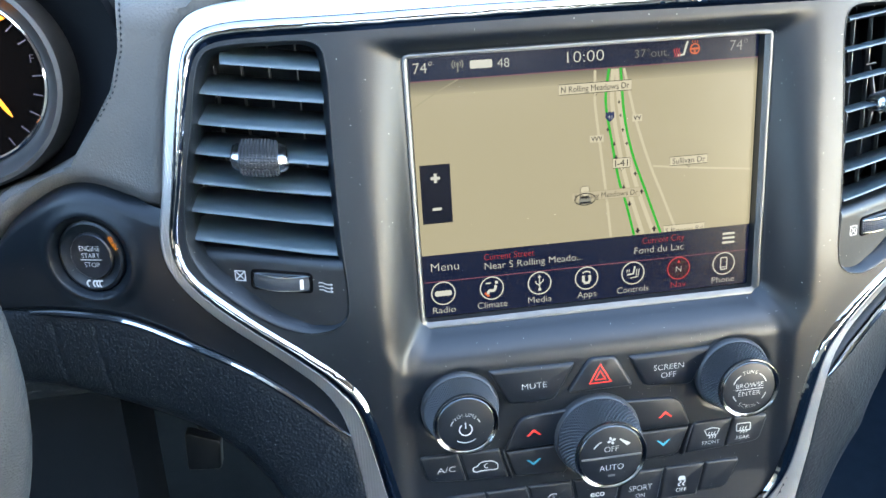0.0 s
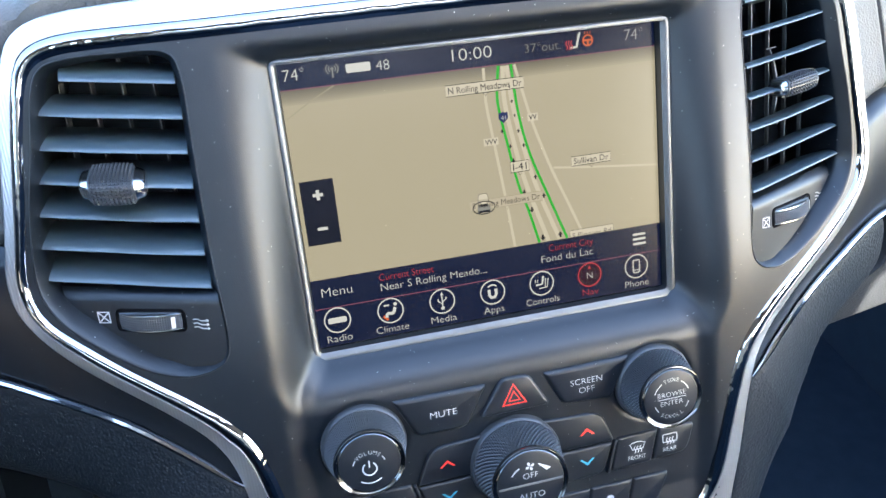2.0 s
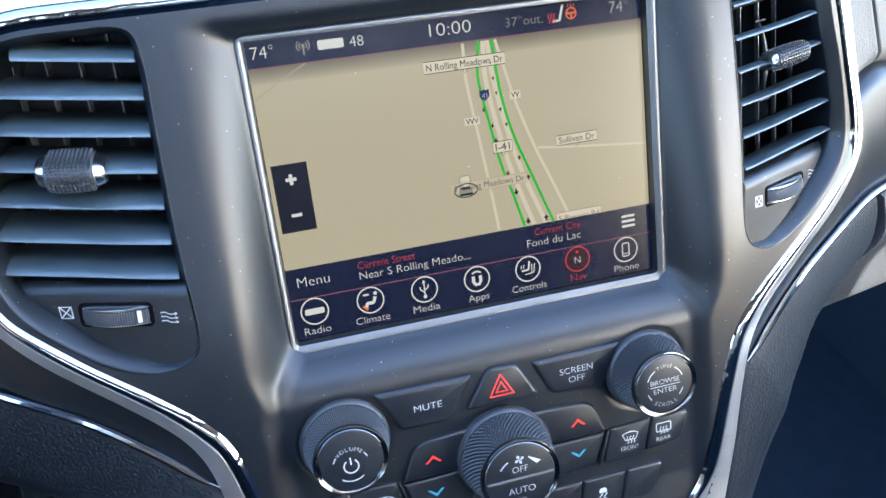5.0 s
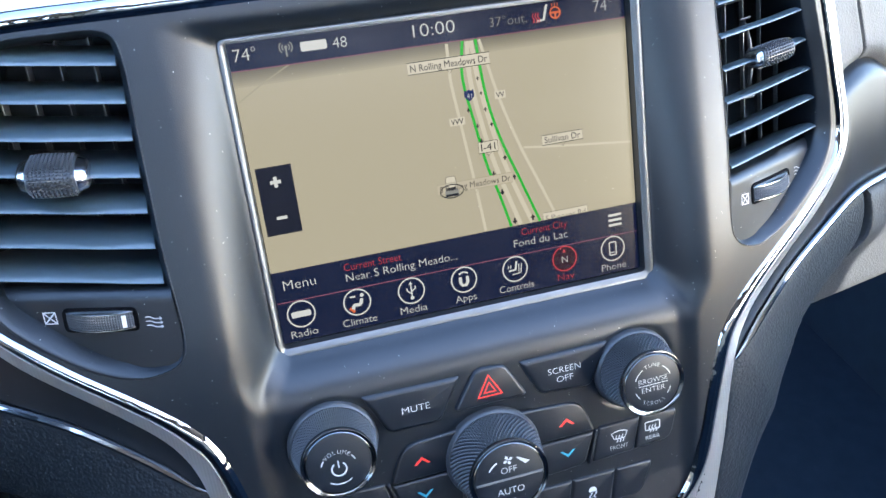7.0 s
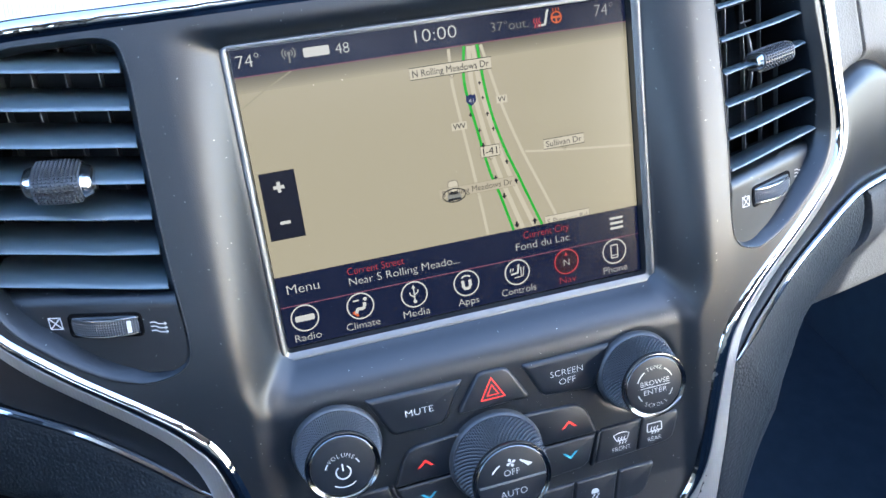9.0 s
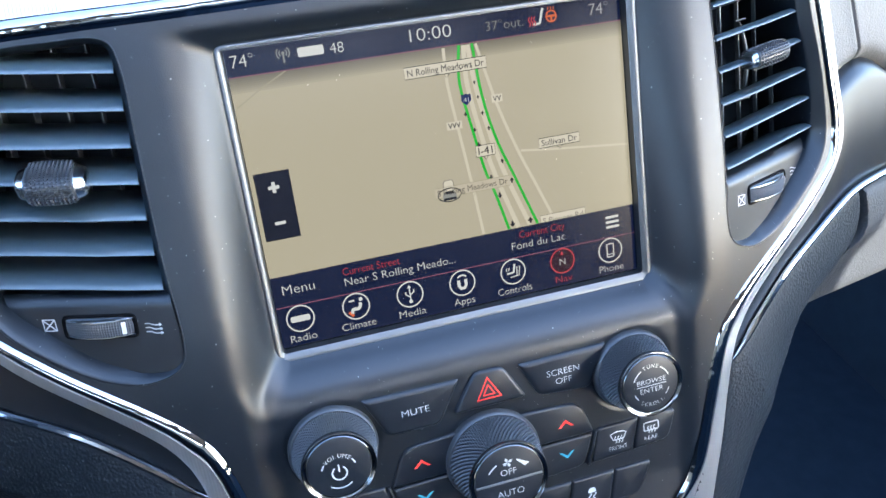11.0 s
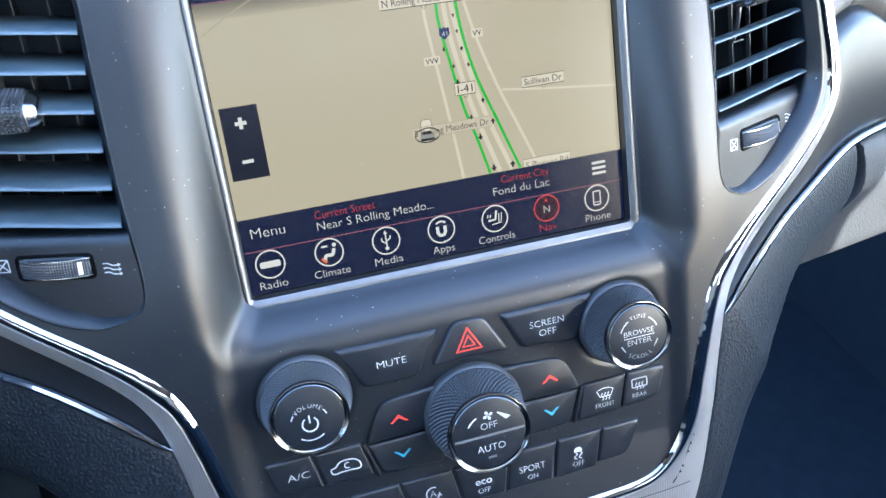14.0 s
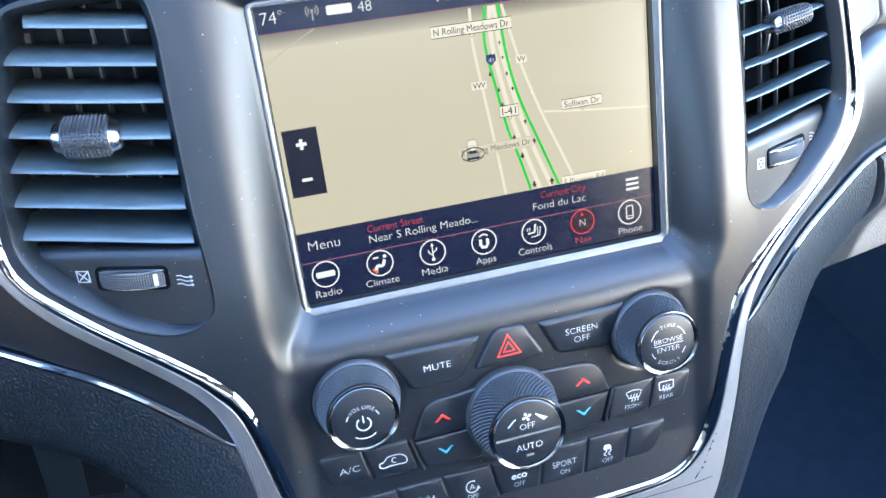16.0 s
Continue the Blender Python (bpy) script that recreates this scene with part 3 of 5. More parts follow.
# glove box beside the passenger's skirt
glove = thing("glove_box", (X0 + 330, 60, -60), "grained glove box lid beside the centre console, toned for side light", "glove box")
bm = bmesh.new()
rows = []
for u in np.linspace(0, 1, 60) ** 1.5:
    row = []
    for t, dy in ((1.0, 8), (0.97, 1.5), (0.93, -1.0), (0.85, -1.3), (0.78, -1.5), (0.7, -1.5), (0.64, -1.2), (0.58, -0.3), (0.53, 1.4), (0.48, 4), (0.42, 7), (0.34, 11), (0.25, 15), (0.15, 19), (0.06, 23), (0.02, 26), (0, 32), (0, 95)):
        far = 252 + (430 - 252) * u
        low = -56 - 0.13 * (far - 231)
        z = low + (at_a(strip, min(far, 345)) - 2.5 - low) * t
        first = at_a(LID_EDGE, z) + 1.4
        a = first + (430 - first) * u
        row.append((X0 + a, side_y(a) + dy + 8 * max(0, 1 - (a - first) / 4) ** 2, z))
    rows.append(row)
loft(bm, rows)
# Paler than the skirt: the passenger window's light is put into the colour.
part("lid", bm, material("grained glove box skin in lit tone", (0.022, 0.024, 0.026), 0.6, cells=0.3, cell_size=1.5, vary=0.15, specular=0.3), glove)


# ---- touch screen ----
screen = thing("touch_screen", (0, 0, 0), "lit touch screen in a silver frame showing a beige map", "touch screen")
bm = bmesh.new()
outer = round_poly(rect(-90.5, -0.5, 90.5, 135.5), 4, 5)
rings = []
for poly, y in ((outer, 2.0), (outer, -4.5), (inset(outer, 0.4), -5.1), (inset(outer, 1.0), -5.3), (inset(outer, 2.2), -4.9)):
    rings.append([(q[0], y, q[1]) for q in poly])
glass = round_poly(rect(-87.0, 4.0, 86.0, 133.6), 1.5, 5)
rings.append([(q[0], -3.9, q[1]) for q in inset(glass, -0.5)])
rings.append([(q[0], 0.4, q[1]) for q in glass])
loft(bm, rings, closed_ring=True)
part("frame", bm, FRAME, screen, "brushed silver frame")
bm = bmesh.new()
flat(bm, round_poly(rect(-89, 2, 88.5, 135), 2), 0.3)
part("glass", bm, GLASS_BLACK, screen, "black glass border", smooth=False)


def lit(name, mat, draw, parent=screen, label=""):
    bm = bmesh.new()
    draw(bm)
    return part(name, bm, mat, parent, label, smooth=False)


LX0, LX1 = -86.8, 85.6
lit("map", LCD_MAP, lambda b: flat(b, rect(LX0, 37.2, LX1, 122.2), 0.10), label="beige road map")
for k in range(8):
    lit("map_shade", screen_material("shaded map", srgb(*[c * (0.62 + 0.045 * k) for c in (193, 183, 153)]), 1.0), lambda b: flat(b, rect(LX0, 121.4 - 0.8 * k, LX1, 122.2 - 0.8 * k), 0.095))
lit("status_bar", LCD_NAVY, lambda b: flat(b, rect(LX0, 122.2, LX1, 133.0), 0.10), label="navy status bar")
menu_bar = lit("menu_bar", LCD_NAVY, lambda b: flat(b, rect(LX0, 4.6, LX1, 37.2), 0.10), label="navy menu bar")
lit("status_line", LCD_LINE, lambda b: flat(b, rect(LX0, 122.0, LX1, 122.35), 0.02))
lit("menu_line", LCD_LINE, lambda b: flat(b, rect(LX0, 23.0, LX1, 23.4), 0.02), menu_bar)
lit("temperature", LCD_WHITE, lambda b: letters(b, "74°", -80.3, 128.3, 7.2, 0.0))
lit("temperature", screen_material("lit pale grey", srgb(185, 186, 184), 1.0), lambda b: letters(b, "74°", 75.2, 128.6, 7.2, 0.0))
lit("clock", LCD_WHITE, lambda b: letters(b, "10:00", -2, 128.5, 7.6, 0.0, width=18.2))


def antenna(b):
    flat(b, disc(-63.8, 129.0, 0.7, 12), 0.0)
    stroke(b, [(-63.8, 129), (-63.8, 125.2)], 0.7, 0.0)
    for r in (1.5, 2.6):
        for m in (0, 180):
            stroke(b, arc(-63.8, 129, r, m - 48, m + 48, 8), 0.5, 0.0)


lit("antenna_icon", LCD_GREY, antenna)
lit("station", LCD_WHITE, lambda b: (flat(b, round_poly(rect(-58.0, 126.4, -47.3, 130.2), 0.8), 0.0), letters(b, "48", -42.0, 128.2, 6.2, 0.0)))
lit("outside_reading", LCD_GREY, lambda b: letters(b, "37°out.", 31.0, 127.8, 5.6, 0.0, width=17.0))


def heat_icon(b):
    stroke(b, [(44.2, 125.6), (47.2, 125.9), (48.6, 131.2)], 1.1, 0.0)
    stroke(b, [(48.6, 131.2), (49.2, 132.0)], 1.0, 0.0)


lit("seat_icon", LCD_WHITE, heat_icon)
lit("seat_heat", LCD_RED, lambda b: [stroke(b, spline([(x, 125.0), (x + 0.4, 126.4), (x - 0.3, 127.6), (x + 0.2, 129.0)], 4), 0.5, -0.02) for x in (42.4, 43.6, 44.8)])


def wheel_icon(b):
    stroke(b, disc(52.7, 128.2, 2.3, 28), 0.7, 0.0, closed=True)
    stroke(b, [(50.6, 128.3), (54.8, 128.3)], 1.0, 0.0)
    stroke(b, [(52.7, 128.3), (52.7, 126.0)], 0.9, 0.0)
    for x in (51.4, 52.7, 54.0):
        stroke(b, [(x, 131.0), (x, 132.2)], 0.4, 0.0)


lit("wheel_heat_icon", LCD_ORANGE, wheel_icon)

# map drawing
lit("faint_road", LCD_FAINT, lambda b: stroke(b, [(-86, 110), (-75, 116.5), (-64, 122)], 0.6, 0.08))
ROADS = (("west_road", [(2.6, 121.5), (2.5, 110), (2.8, 103), (6.1, 76.5), (8.6, 56), (10.6, 37.6)], 1.35),
         ("east_road", [(17.0, 121.5), (19.6, 111), (23.9, 94), (31, 73), (38, 56), (45.5, 37.6)], 1.35),
         ("south_lane", [(11.6, 121.5), (11.2, 106), (14.2, 86), (18.6, 66), (27.5, 37.6)], 2.1),
         ("north_lane", [(13.4, 121.5), (15.0, 103), (19.0, 82), (24, 63), (33.2, 37.6)], 2.1),
         ("cross_road", [(32.4, 72.4), (50, 70.2), (85.1, 66.4)], 1.0))
for name, line, width in ROADS:
    lit(name, LCD_ROAD, lambda b: stroke(b, spline(line, 8), width, 0.08))
for line in ([(9.6, 121.8), (7.9, 106.3), (11, 86.4), (14.6, 67.2), (18.5, 54.3), (22.9, 37.4)], [(15.4, 121.8), (17.4, 98.7), (21.6, 79.7), (28.8, 59.7), (37.0, 37.4)]):
    lit("traffic_line", LCD_GREEN, lambda b: stroke(b, spline(line, 8), 1.25, 0.06))


def arrow(b, x, z, s, up):
    k = 1 if up else -1
    flat(b, [(x - s, z - 0.1 * k), (x, z + s * 1.1 * k), (x + s, z - 0.1 * k)][::k], 0.03)
    flat(b, [(x - s * 0.35, z - s * k), (x + s * 0.35, z - s * k), (x + s * 0.35, z), (x - s * 0.35, z)][::k], 0.03)


for x, z, s in ((9.0, 112, 0.35), (8.9, 92.5, 0.7), (12.2, 85.2, 0.7), (13.2, 78.4, 0.8), (17.2, 63, 0.8), (20.3, 54, 1.0), (24.8, 39.6, 1.1)):
    lit("lane_arrow", LCD_INK, lambda b: arrow(b, x, z, s * 1.25, False))
for x, z, s in ((14.0, 112, 0.35), (14.6, 105.5, 0.6), (15.4, 99, 0.6), (16.6, 91.8, 0.7), (18.7, 84.9, 0.7), (23.2, 69.3, 0.8), (26.7, 59.8, 0.9), (33.6, 39.6, 1.1)):
    lit("lane_arrow", LCD_INK, lambda b: arrow(b, x, z, s * 1.25, True))


def sign(name, text, x, z, w, h, size, ink, faded=False, tail=True, width=None):
    lab = lit(name, LCD_FADE if faded else LCD_LABEL, lambda b: flat(b, rect(x - w / 2, z - h / 2, x + w / 2, z + h / 2), 0.04))

    def edge(b):
        stroke(b, rect(x - w / 2, z - h / 2, x + w / 2, z + h / 2), 0.3, 0.02, closed=True)
        if tail:
            stroke(b, [(x - 1.2, z - h / 2), (x, z - h / 2 - 1.7), (x + 1.2, z - h / 2)], 0.22, 0.02)

    lit("outline", LCD_FAINT if faded else LCD_INK, edge, lab)
    lit("words", ink, lambda b: letters(b, text, x, z, size, 0.0, width=width or w - 2.4, bold=0.001), lab)


sign("street_sign", "N Rolling Meadows Dr", 2.7, 113.4, 36.5, 4.9, 4.1, LCD_INK)
sign("street_sign", "Sullivan Dr", 51.3, 73.9, 19.8, 4.4, 4.0, LCD_INK)
sign("street_sign", "S Rolling Meadows Dr", 8.2, 60.0, 35.4, 4.6, 3.9, LCD_INKDIM, faded=True)
sign("road_sign", "I-41", 16.0, 75.4, 9.0, 5.0, 4.6, LCD_INK)
cut_sign = lit("street_sign", LCD_LABEL, lambda b: flat(b, rect(38.6, 37.3, 61.0, 40.6), 0.05))
lit("outline", LCD_INKDIM, lambda b: stroke(b, [(38.6, 37.3), (38.6, 40.6), (61.0, 40.6), (61.0, 37.3)], 0.22, 0.045), cut_sign)


def cut_words(b):
    letters(b, "S Pioneer Rd", 49.8, 37.8, 4.0, 0.04, width=20.0)
    bmesh.ops.bisect_plane(b, geom=b.verts[:] + b.edges[:] + b.faces[:], plane_co=(0, 0, 37.25), plane_no=(0, 0, -1), clear_outer=True)


lit("words", LCD_INK, cut_words, cut_sign)
lit("route_shield", LCD_BLUE, lambda b: flat(b, round_poly([(7.9, 101.3), (9.0, 100.7), (10, 101.4), (11, 100.7), (12.1, 101.3), (12.3, 98.2), (10, 96.2), (7.7, 98.2)], 0.5), 0.03))
lit("shield_number", LCD_WHITE, lambda b: letters(b, "41", 10, 98.6, 3.0, 0.0))
for x, z, t in ((3.3, 88.5, "VVV"), (24.0, 97.2, "VV")):
    lit("road_label", LCD_LABEL, lambda b: flat(b, rect(x - 1.0 * len(t) - 0.5, z - 1.7, x + 1.0 * len(t) + 0.5, z + 1.7), 0.04))
    lit("road_letters", LCD_INK, lambda b: letters(b, t, x, z, 3.2, 0.0, width=1.9 * len(t), bold=0.012))


def at_car(points):
    return [(-2.9 + u, 58.6 + w) for u, w in points]


lit("car_ring", LCD_INK, lambda b: stroke(b, at_car([(5.3 * math.cos(u), 3.0 * math.sin(u)) for u in np.linspace(0, 2 * math.pi, 41)[:-1]]), 0.5, 0.03, closed=True))
lit("car_roof", LCD_LABEL, lambda b: flat(b, round_poly(at_car([(-2.7, -0.4), (2.7, -0.4), (2.3, 5.6), (1.7, 6.6), (-1.7, 6.6), (-2.3, 5.6)]), 0.7), 0.032))
lit("car_edge", LCD_INKDIM, lambda b: stroke(b, round_poly(at_car([(-2.7, -0.4), (2.7, -0.4), (2.3, 5.6), (1.7, 6.6), (-1.7, 6.6), (-2.3, 5.6)]), 0.7), 0.25, 0.02, closed=True))
lit("car_marker", LCD_GREY, lambda b: flat(b, round_poly(at_car([(-3.2, -2.4), (3.2, -2.4), (3.1, 0.2), (2.5, 1.2), (-2.5, 1.2), (-3.1, 0.2)]), 0.5), 0.015))
lit("car_window", LCD_INK, lambda b: (flat(b, round_poly(at_car([(-2.1, 0.5), (2.1, 0.5), (1.8, 1.7), (-1.8, 1.7)]), 0.2), 0.0), flat(b, round_poly(at_car([(-2.9, -2.3), (2.9, -2.3), (2.9, -1.3), (-2.9, -1.3)]), 0.2), 0.0)))
zoom = lit("zoom_tile", LCD_DARK, lambda b: flat(b, rect(-85.0, 53.4, -70.2, 82.6), 0.06), label="dark zoom tile")
lit("plus", LCD_WHITE, lambda b: (flat(b, rect(-79.9, 75.2, -75.3, 76.7), 0.0), flat(b, rect(-78.35, 73.65, -76.85, 78.25), 0.0)), zoom)
lit("minus", LCD_WHITE, lambda b: flat(b, rect(-79.9, 59.9, -75.4, 61.3), 0.0), zoom)
lit("divider", LCD_NAVY, lambda b: flat(b, rect(-85.0, 67.8, -70.2, 68.2), 0.03), zoom)

# menu bar
lit("menu_word", LCD_WHITE, lambda b: letters(b, "Menu", -75.6, 30.9, 6.2, 0.0, width=14.0), menu_bar)
lit("street_title", LCD_RED, lambda b: letters(b, "Current Street", -55.6, 33.6, 4.9, 0.0, "LEFT", width=25.8), menu_bar)
lit("street_words", LCD_WHITE, lambda b: letters(b, "Near S Rolling Meado...", -55.4, 28.8, 5.2, 0.0, "LEFT", width=51), menu_bar)
lit("city_title", LCD_RED, lambda b: letters(b, "Current City", 27.4, 33.8, 4.9, 0.0, "LEFT", width=22.6), menu_bar)
lit("city_words", LCD_WHITE, lambda b: letters(b, "Fond du Lac", 23.2, 28.8, 5.2, 0.0, "LEFT", width=26.6), menu_bar)
lit("list_icon", LCD_WHITE, lambda b: [flat(b, round_poly(rect(71.0, z - 0.6, 77.8, z + 0.6), 0.4), 0.0) for z in (28.3, 30.7, 33.1)], menu_bar)


def icon_logo(b, x, z):
    flat(b, round_poly(rect(x - 4.3, z - 1.4, x + 4.3, z + 1.4), 0.9), 0.0)


def icon_climate(b, x, z):
    flat(b, disc(x + 2.5, z + 2.9, 0.9, 14), 0.0)
    stroke(b, spline([(x + 2.2, z + 1.4), (x + 1.2, z - 1.2), (x - 1.4, z - 1.3), (x - 2.2, z - 3.2)], 5), 1.5, 0.0)
    stroke(b, [(x - 3.0, z + 2.8), (x - 0.4, z + 2.8)], 0.8, 0.0)


def icon_media(b, x, z):
    stroke(b, [(x, z + 3.4), (x, z - 3.2)], 0.6, 0.0)
    stroke(b, [(x, z - 1.4), (x - 1.9, z + 0.2), (x - 1.9, z + 1.4)], 0.6, 0.0)
    stroke(b, [(x, z - 0.4), (x + 1.9, z + 0.9), (x + 1.9, z + 2.0)], 0.6, 0.0)
    flat(b, disc(x, z - 3.4, 0.9, 12), 0.0)
    flat(b, [(x - 0.9, z + 3.0), (x + 0.9, z + 3.0), (x, z + 4.6)], 0.0)


def icon_apps(b, x, z):
    stroke(b, [(x - 1.7, z + 1.5), (x - 1.7, z - 1.2), (x - 0.9, z - 2.6), (x + 0.9, z - 2.6), (x + 1.7, z - 1.2), (x + 1.7, z + 1.5)], 1.5, 0.0)
    stroke(b, arc(x, z + 0.6, 3.0, 45, 135, 8), 0.8, 0.0)


def icon_controls(b, x, z):
    for k in (0, 1):
        stroke(b, [(x - 1.6 + k * 1.6, z - 2.6 + k * 0.1), (x + 1.7 + k * 1.0, z - 2.2), (x + 2.0 + k * 1.4, z + 2.2)], 0.5, 0.0)
    stroke(b, [(x - 3.1, z - 0.6), (x + 0.2, z - 0.4), (x + 1.0, z + 3.6)], 1.0, 0.0)
    for u in (-3.4, -2.2):
        stroke(b, [(x + u, z + 0.6), (x + u + 0.4, z + 2.2)], 0.5, 0.0)


def icon_nav(b, x, z):
    letters(b, "N", x, z - 0.3, 4.8, 0.0)


def icon_phone(b, x, z):
    stroke(b, round_poly(rect(x - 1.7, z - 3.2, x + 1.7, z + 3.2), 0.6), 0.6, 0.0, closed=True)
    stroke(b, [(x - 1.6, z - 1.9), (x + 1.6, z - 1.9)], 0.4, 0.0)


ICONS = (("Radio", icon_logo, 11.6), ("Climate", icon_climate, 15.4), ("Media", icon_media, 12.4), ("Apps", icon_apps, 10.0),
         ("Controls", icon_controls, 17.0), ("Nav", icon_nav, 8.4), ("Phone", icon_phone, 12.6))
for i, (word, draw, width) in enumerate(ICONS):
    x, z = -77.2 + 24.92 * i, 16.8
    mat = LCD_RED if word == "Nav" else LCD_WHITE
    if word == "Nav":
        lit("glow", screen_material("dim red", srgb(54, 26, 36), 1.0), lambda b: flat(b, disc(x, z, 5.9, 40), 0.05), menu_bar)
    lit("icon_ring", mat, lambda b: stroke(b, disc(x, z, 5.95, 40), 0.65, 0.0, closed=True), menu_bar)
    lit("icon", LCD_WHITE, lambda b: draw(b, x, z), menu_bar)
    lit("icon_word", mat, lambda b: letters(b, word, x, 8.0, 4.9, 0.0, width=width), menu_bar)
    if word == "Climate":
        lit("icon_heat", LCD_ORANGE, lambda b: stroke(b, [(x - 3.6, z - 2.2), (x - 1.6, z - 4.4)], 1.3, 0.0), menu_bar)
    if word == "Nav":
        lit("icon_pointer", LCD_RED, lambda b: flat(b, [(x - 0.9, z + 3.0), (x + 0.9, z + 3.0), (x, z + 5.0)], 0.0), menu_bar)


# ---- air vents ----
def vent(side, slat_tilt):
    def put(a, y, z):
        return (X0 + side * a, y, z)

    v = thing("air_vent", put(160, -5, 80), "black louvred air vent with a knurled thumb tab and shut-off wheel", "air vent", "air vents beside the screen")
    # rounded lip and the duct behind it
    bm = bmesh.new()
    line = VENT_LINES[side]
    n = len(line)
    rings = []
    depth, shallow = [], []
    for q in line:
        low = max(0, min(1, (70 - q[1]) / 40)) * max(0, min(1, (q[0] - 126) / 22))
        outer = (1 - low) * min(1, max(0, (q[0] - 158) / 14))
        depth.append(2.2 + 5.4 * low + (0.9 * min(1, max(0, (132 - q[0]) / 9)) + 1.2 * outer if side < 0 else 3.4 * outer))
        shallow.append(1 - 0.6 * outer if side > 0 else 1)
    for f, dy in ((-0.12, 0.3), (0.0, -0.4), (0.1, -0.4), (0.22, 0.3), (0.4, 1.8), (0.6, 3.7), (0.8, 5.8), (0.93, 7.6), (1.0, 9.4), (1.0, 16), (1.0, 70)):
        rings.append([])
        for i, q in enumerate(line):
            pr, nx_ = np.array(line[i - 1]), np.array(line[(i + 1) % n])
            d = nx_ - pr
            d = d / np.linalg.norm(d)
            inw = np.array((-d[1], d[0]))
            if sdf_poly(line, *(np.array(q) + inw * 2))[0] > 0:
                inw = -inw
            r = np.array(q) + inw * f * depth[i]
            rings[-1].append(put(r[0], face_y(*q) + (dy * shallow[i] if 0 < dy < 10 else dy), r[1]))
    loft(bm, rings, closed_ring=True)
    part("lip", bm, BEZEL, v)
    bm = bmesh.new()
    flat(bm, [(X0 + side * q[0], q[1]) for q in line], 50)
    part("duct", bm, SHADOW, v, "dark duct opening", smooth=False)

    def span(z):
        """Where the opening begins and ends at the height z."""
        xs = [ax + (bx - ax) * (z - az) / (bz - az) for (ax, az), (bx, bz) in zip(line, line[1:] + line[:1]) if (az - z) * (bz - z) <= 0 and az != bz]
        return min(xs) + 2.7, max(xs) - (2.5 if side < 0 else 0.6)

    # louvre slats
    top_z, pitch = (132.2, 14.0) if side < 0 else (137.7, 14.65)
    rise = 0.134
    for k in range(7):
        z = top_z - pitch * k
        a0, a1 = span(min(z + 2.5, 139))
        if k == 0:
            a1 -= 8
        bm = bmesh.new()
        rows = []
        for a in np.linspace(a0, a1, 14):
            f = max(-16 + 0.32 * (a - 132), face_y(a, z) + 1.0)
            taper = min(1.0, (a1 - a) / 10 + 0.35)
            prof = ((0.0, -1.2), (0.1, -0.75), (0.5, -0.35), (1.5, 0.2), (3, 0.7), (4.5, 0.98), (6, 1.05), (8, 1.05), (11, 0.82), (15, 0.38), (20, -0.35), (25, -1.25), (30, -2.4), (24, -2.4), (13, -1.5), (4, -1.4), (0.5, -1.45))
            rows.append([put(a, f + u * math.cos(radians(slat_tilt)) * (0.4 + 0.6 * taper), z + rise * (a - 126) + w + u * math.sin(radians(slat_tilt))) for u, w in prof])
        loft(bm, rows, closed_ring=True, caps=True)
        part("slat", bm, SLAT, v)
    # upright vanes behind the slats
    for k in range(5):
        a = 136.0 + 13.2 * k if side < 0 else 133.6 + 12.2 * k
        bm = bmesh.new()
        f = (14 if side < 0 else 7) + 0.30 * (a - 132)
        box(bm, X0 + side * a - 0.25, f, 40, X0 + side * a + 0.25, f + (10 if side < 0 else 3), 144, 0.12)
        vane = part("vane", bm, VANE, v, smooth=False)
        if side > 0 and k == 2:
            # bowed lever that joins this vane to the tab, with a pin at either end
            bm = bmesh.new()
            rows = []
            for t in np.linspace(0, 1, 13):
                fwd, half = 1.0 + 6.0 * math.sin(math.pi * t) ** 0.8, 0.4 + 0.35 * math.sin(math.pi * t)
                rows.append([put(a + da, f - fwd + dy, 112.5 - 37.5 * t) for da, dy in ((-half, 0.4), (-half * 0.6, 0), (half * 0.6, 0), (half, 0.4), (half, 2.0), (-half, 2.0))])
            loft(bm, rows, closed_ring=True, caps=True)
            part("lever", bm, VANE, vane)
            for z, da in ((113.2, 0.2), (75.2, 2.2)):
                bm = bmesh.new()
                loft(bm, [[put(a + da + e, f - 1.2 + 0.45 * math.cos(w), z + 0.12 * e + 0.45 * math.sin(w)) for w in np.linspace(0, 2 * math.pi, 9)[:-1]] for e in (-2.8, -2.5, 2.5, 2.8)], closed_ring=True, caps=True)
                part("pin", bm, VANE, vane)
    # thumb tab: a paddle on the fourth slat, leaning with it
    ca, cz = 156.0, 94.4 if side < 0 else 97.2
    slope = 0.16
    ct, st = math.cos(radians(slat_tilt)), math.sin(radians(slat_tilt))

    small = 1.0 if side < 0 else 0.78

    def paddle(u, w, half, thick, k=0.0):
        """A point of the paddle's section: u along its width, w an angle round it."""
        c, q = math.cos(w), math.sin(w)
        e = 0.62
        dx = (half * small + k) * math.copysign(abs(c) ** e, c)
        dz = (thick * small + k) * math.copysign(abs(q) ** e, q)
        return put(ca + u, face_y(ca, cz) + 2.0 + slope * u + dx * ct - dz * st, cz + (0.08 if side < 0 else 0.145) * u + dx * st + dz * ct)

    bm = bmesh.new()
    loft(bm, [[paddle(u, 2 * math.pi * j / 28, 11.4 - 0.9 * (abs(u) / 8.8) ** 3, 5.6 - 0.5 * (abs(u) / 8.8) ** 3) for j in range(28)] for u in np.linspace(-8.8, 8.8, 17)], closed_ring=True, caps=True)
    tab = part("thumb_tab", bm, RUBBER, v, "black knurled thumb tab")
    bm = bmesh.new()
    section = [paddle(0, radians(w), 11.4, 5.6) for w in range(50, 271, 2)]
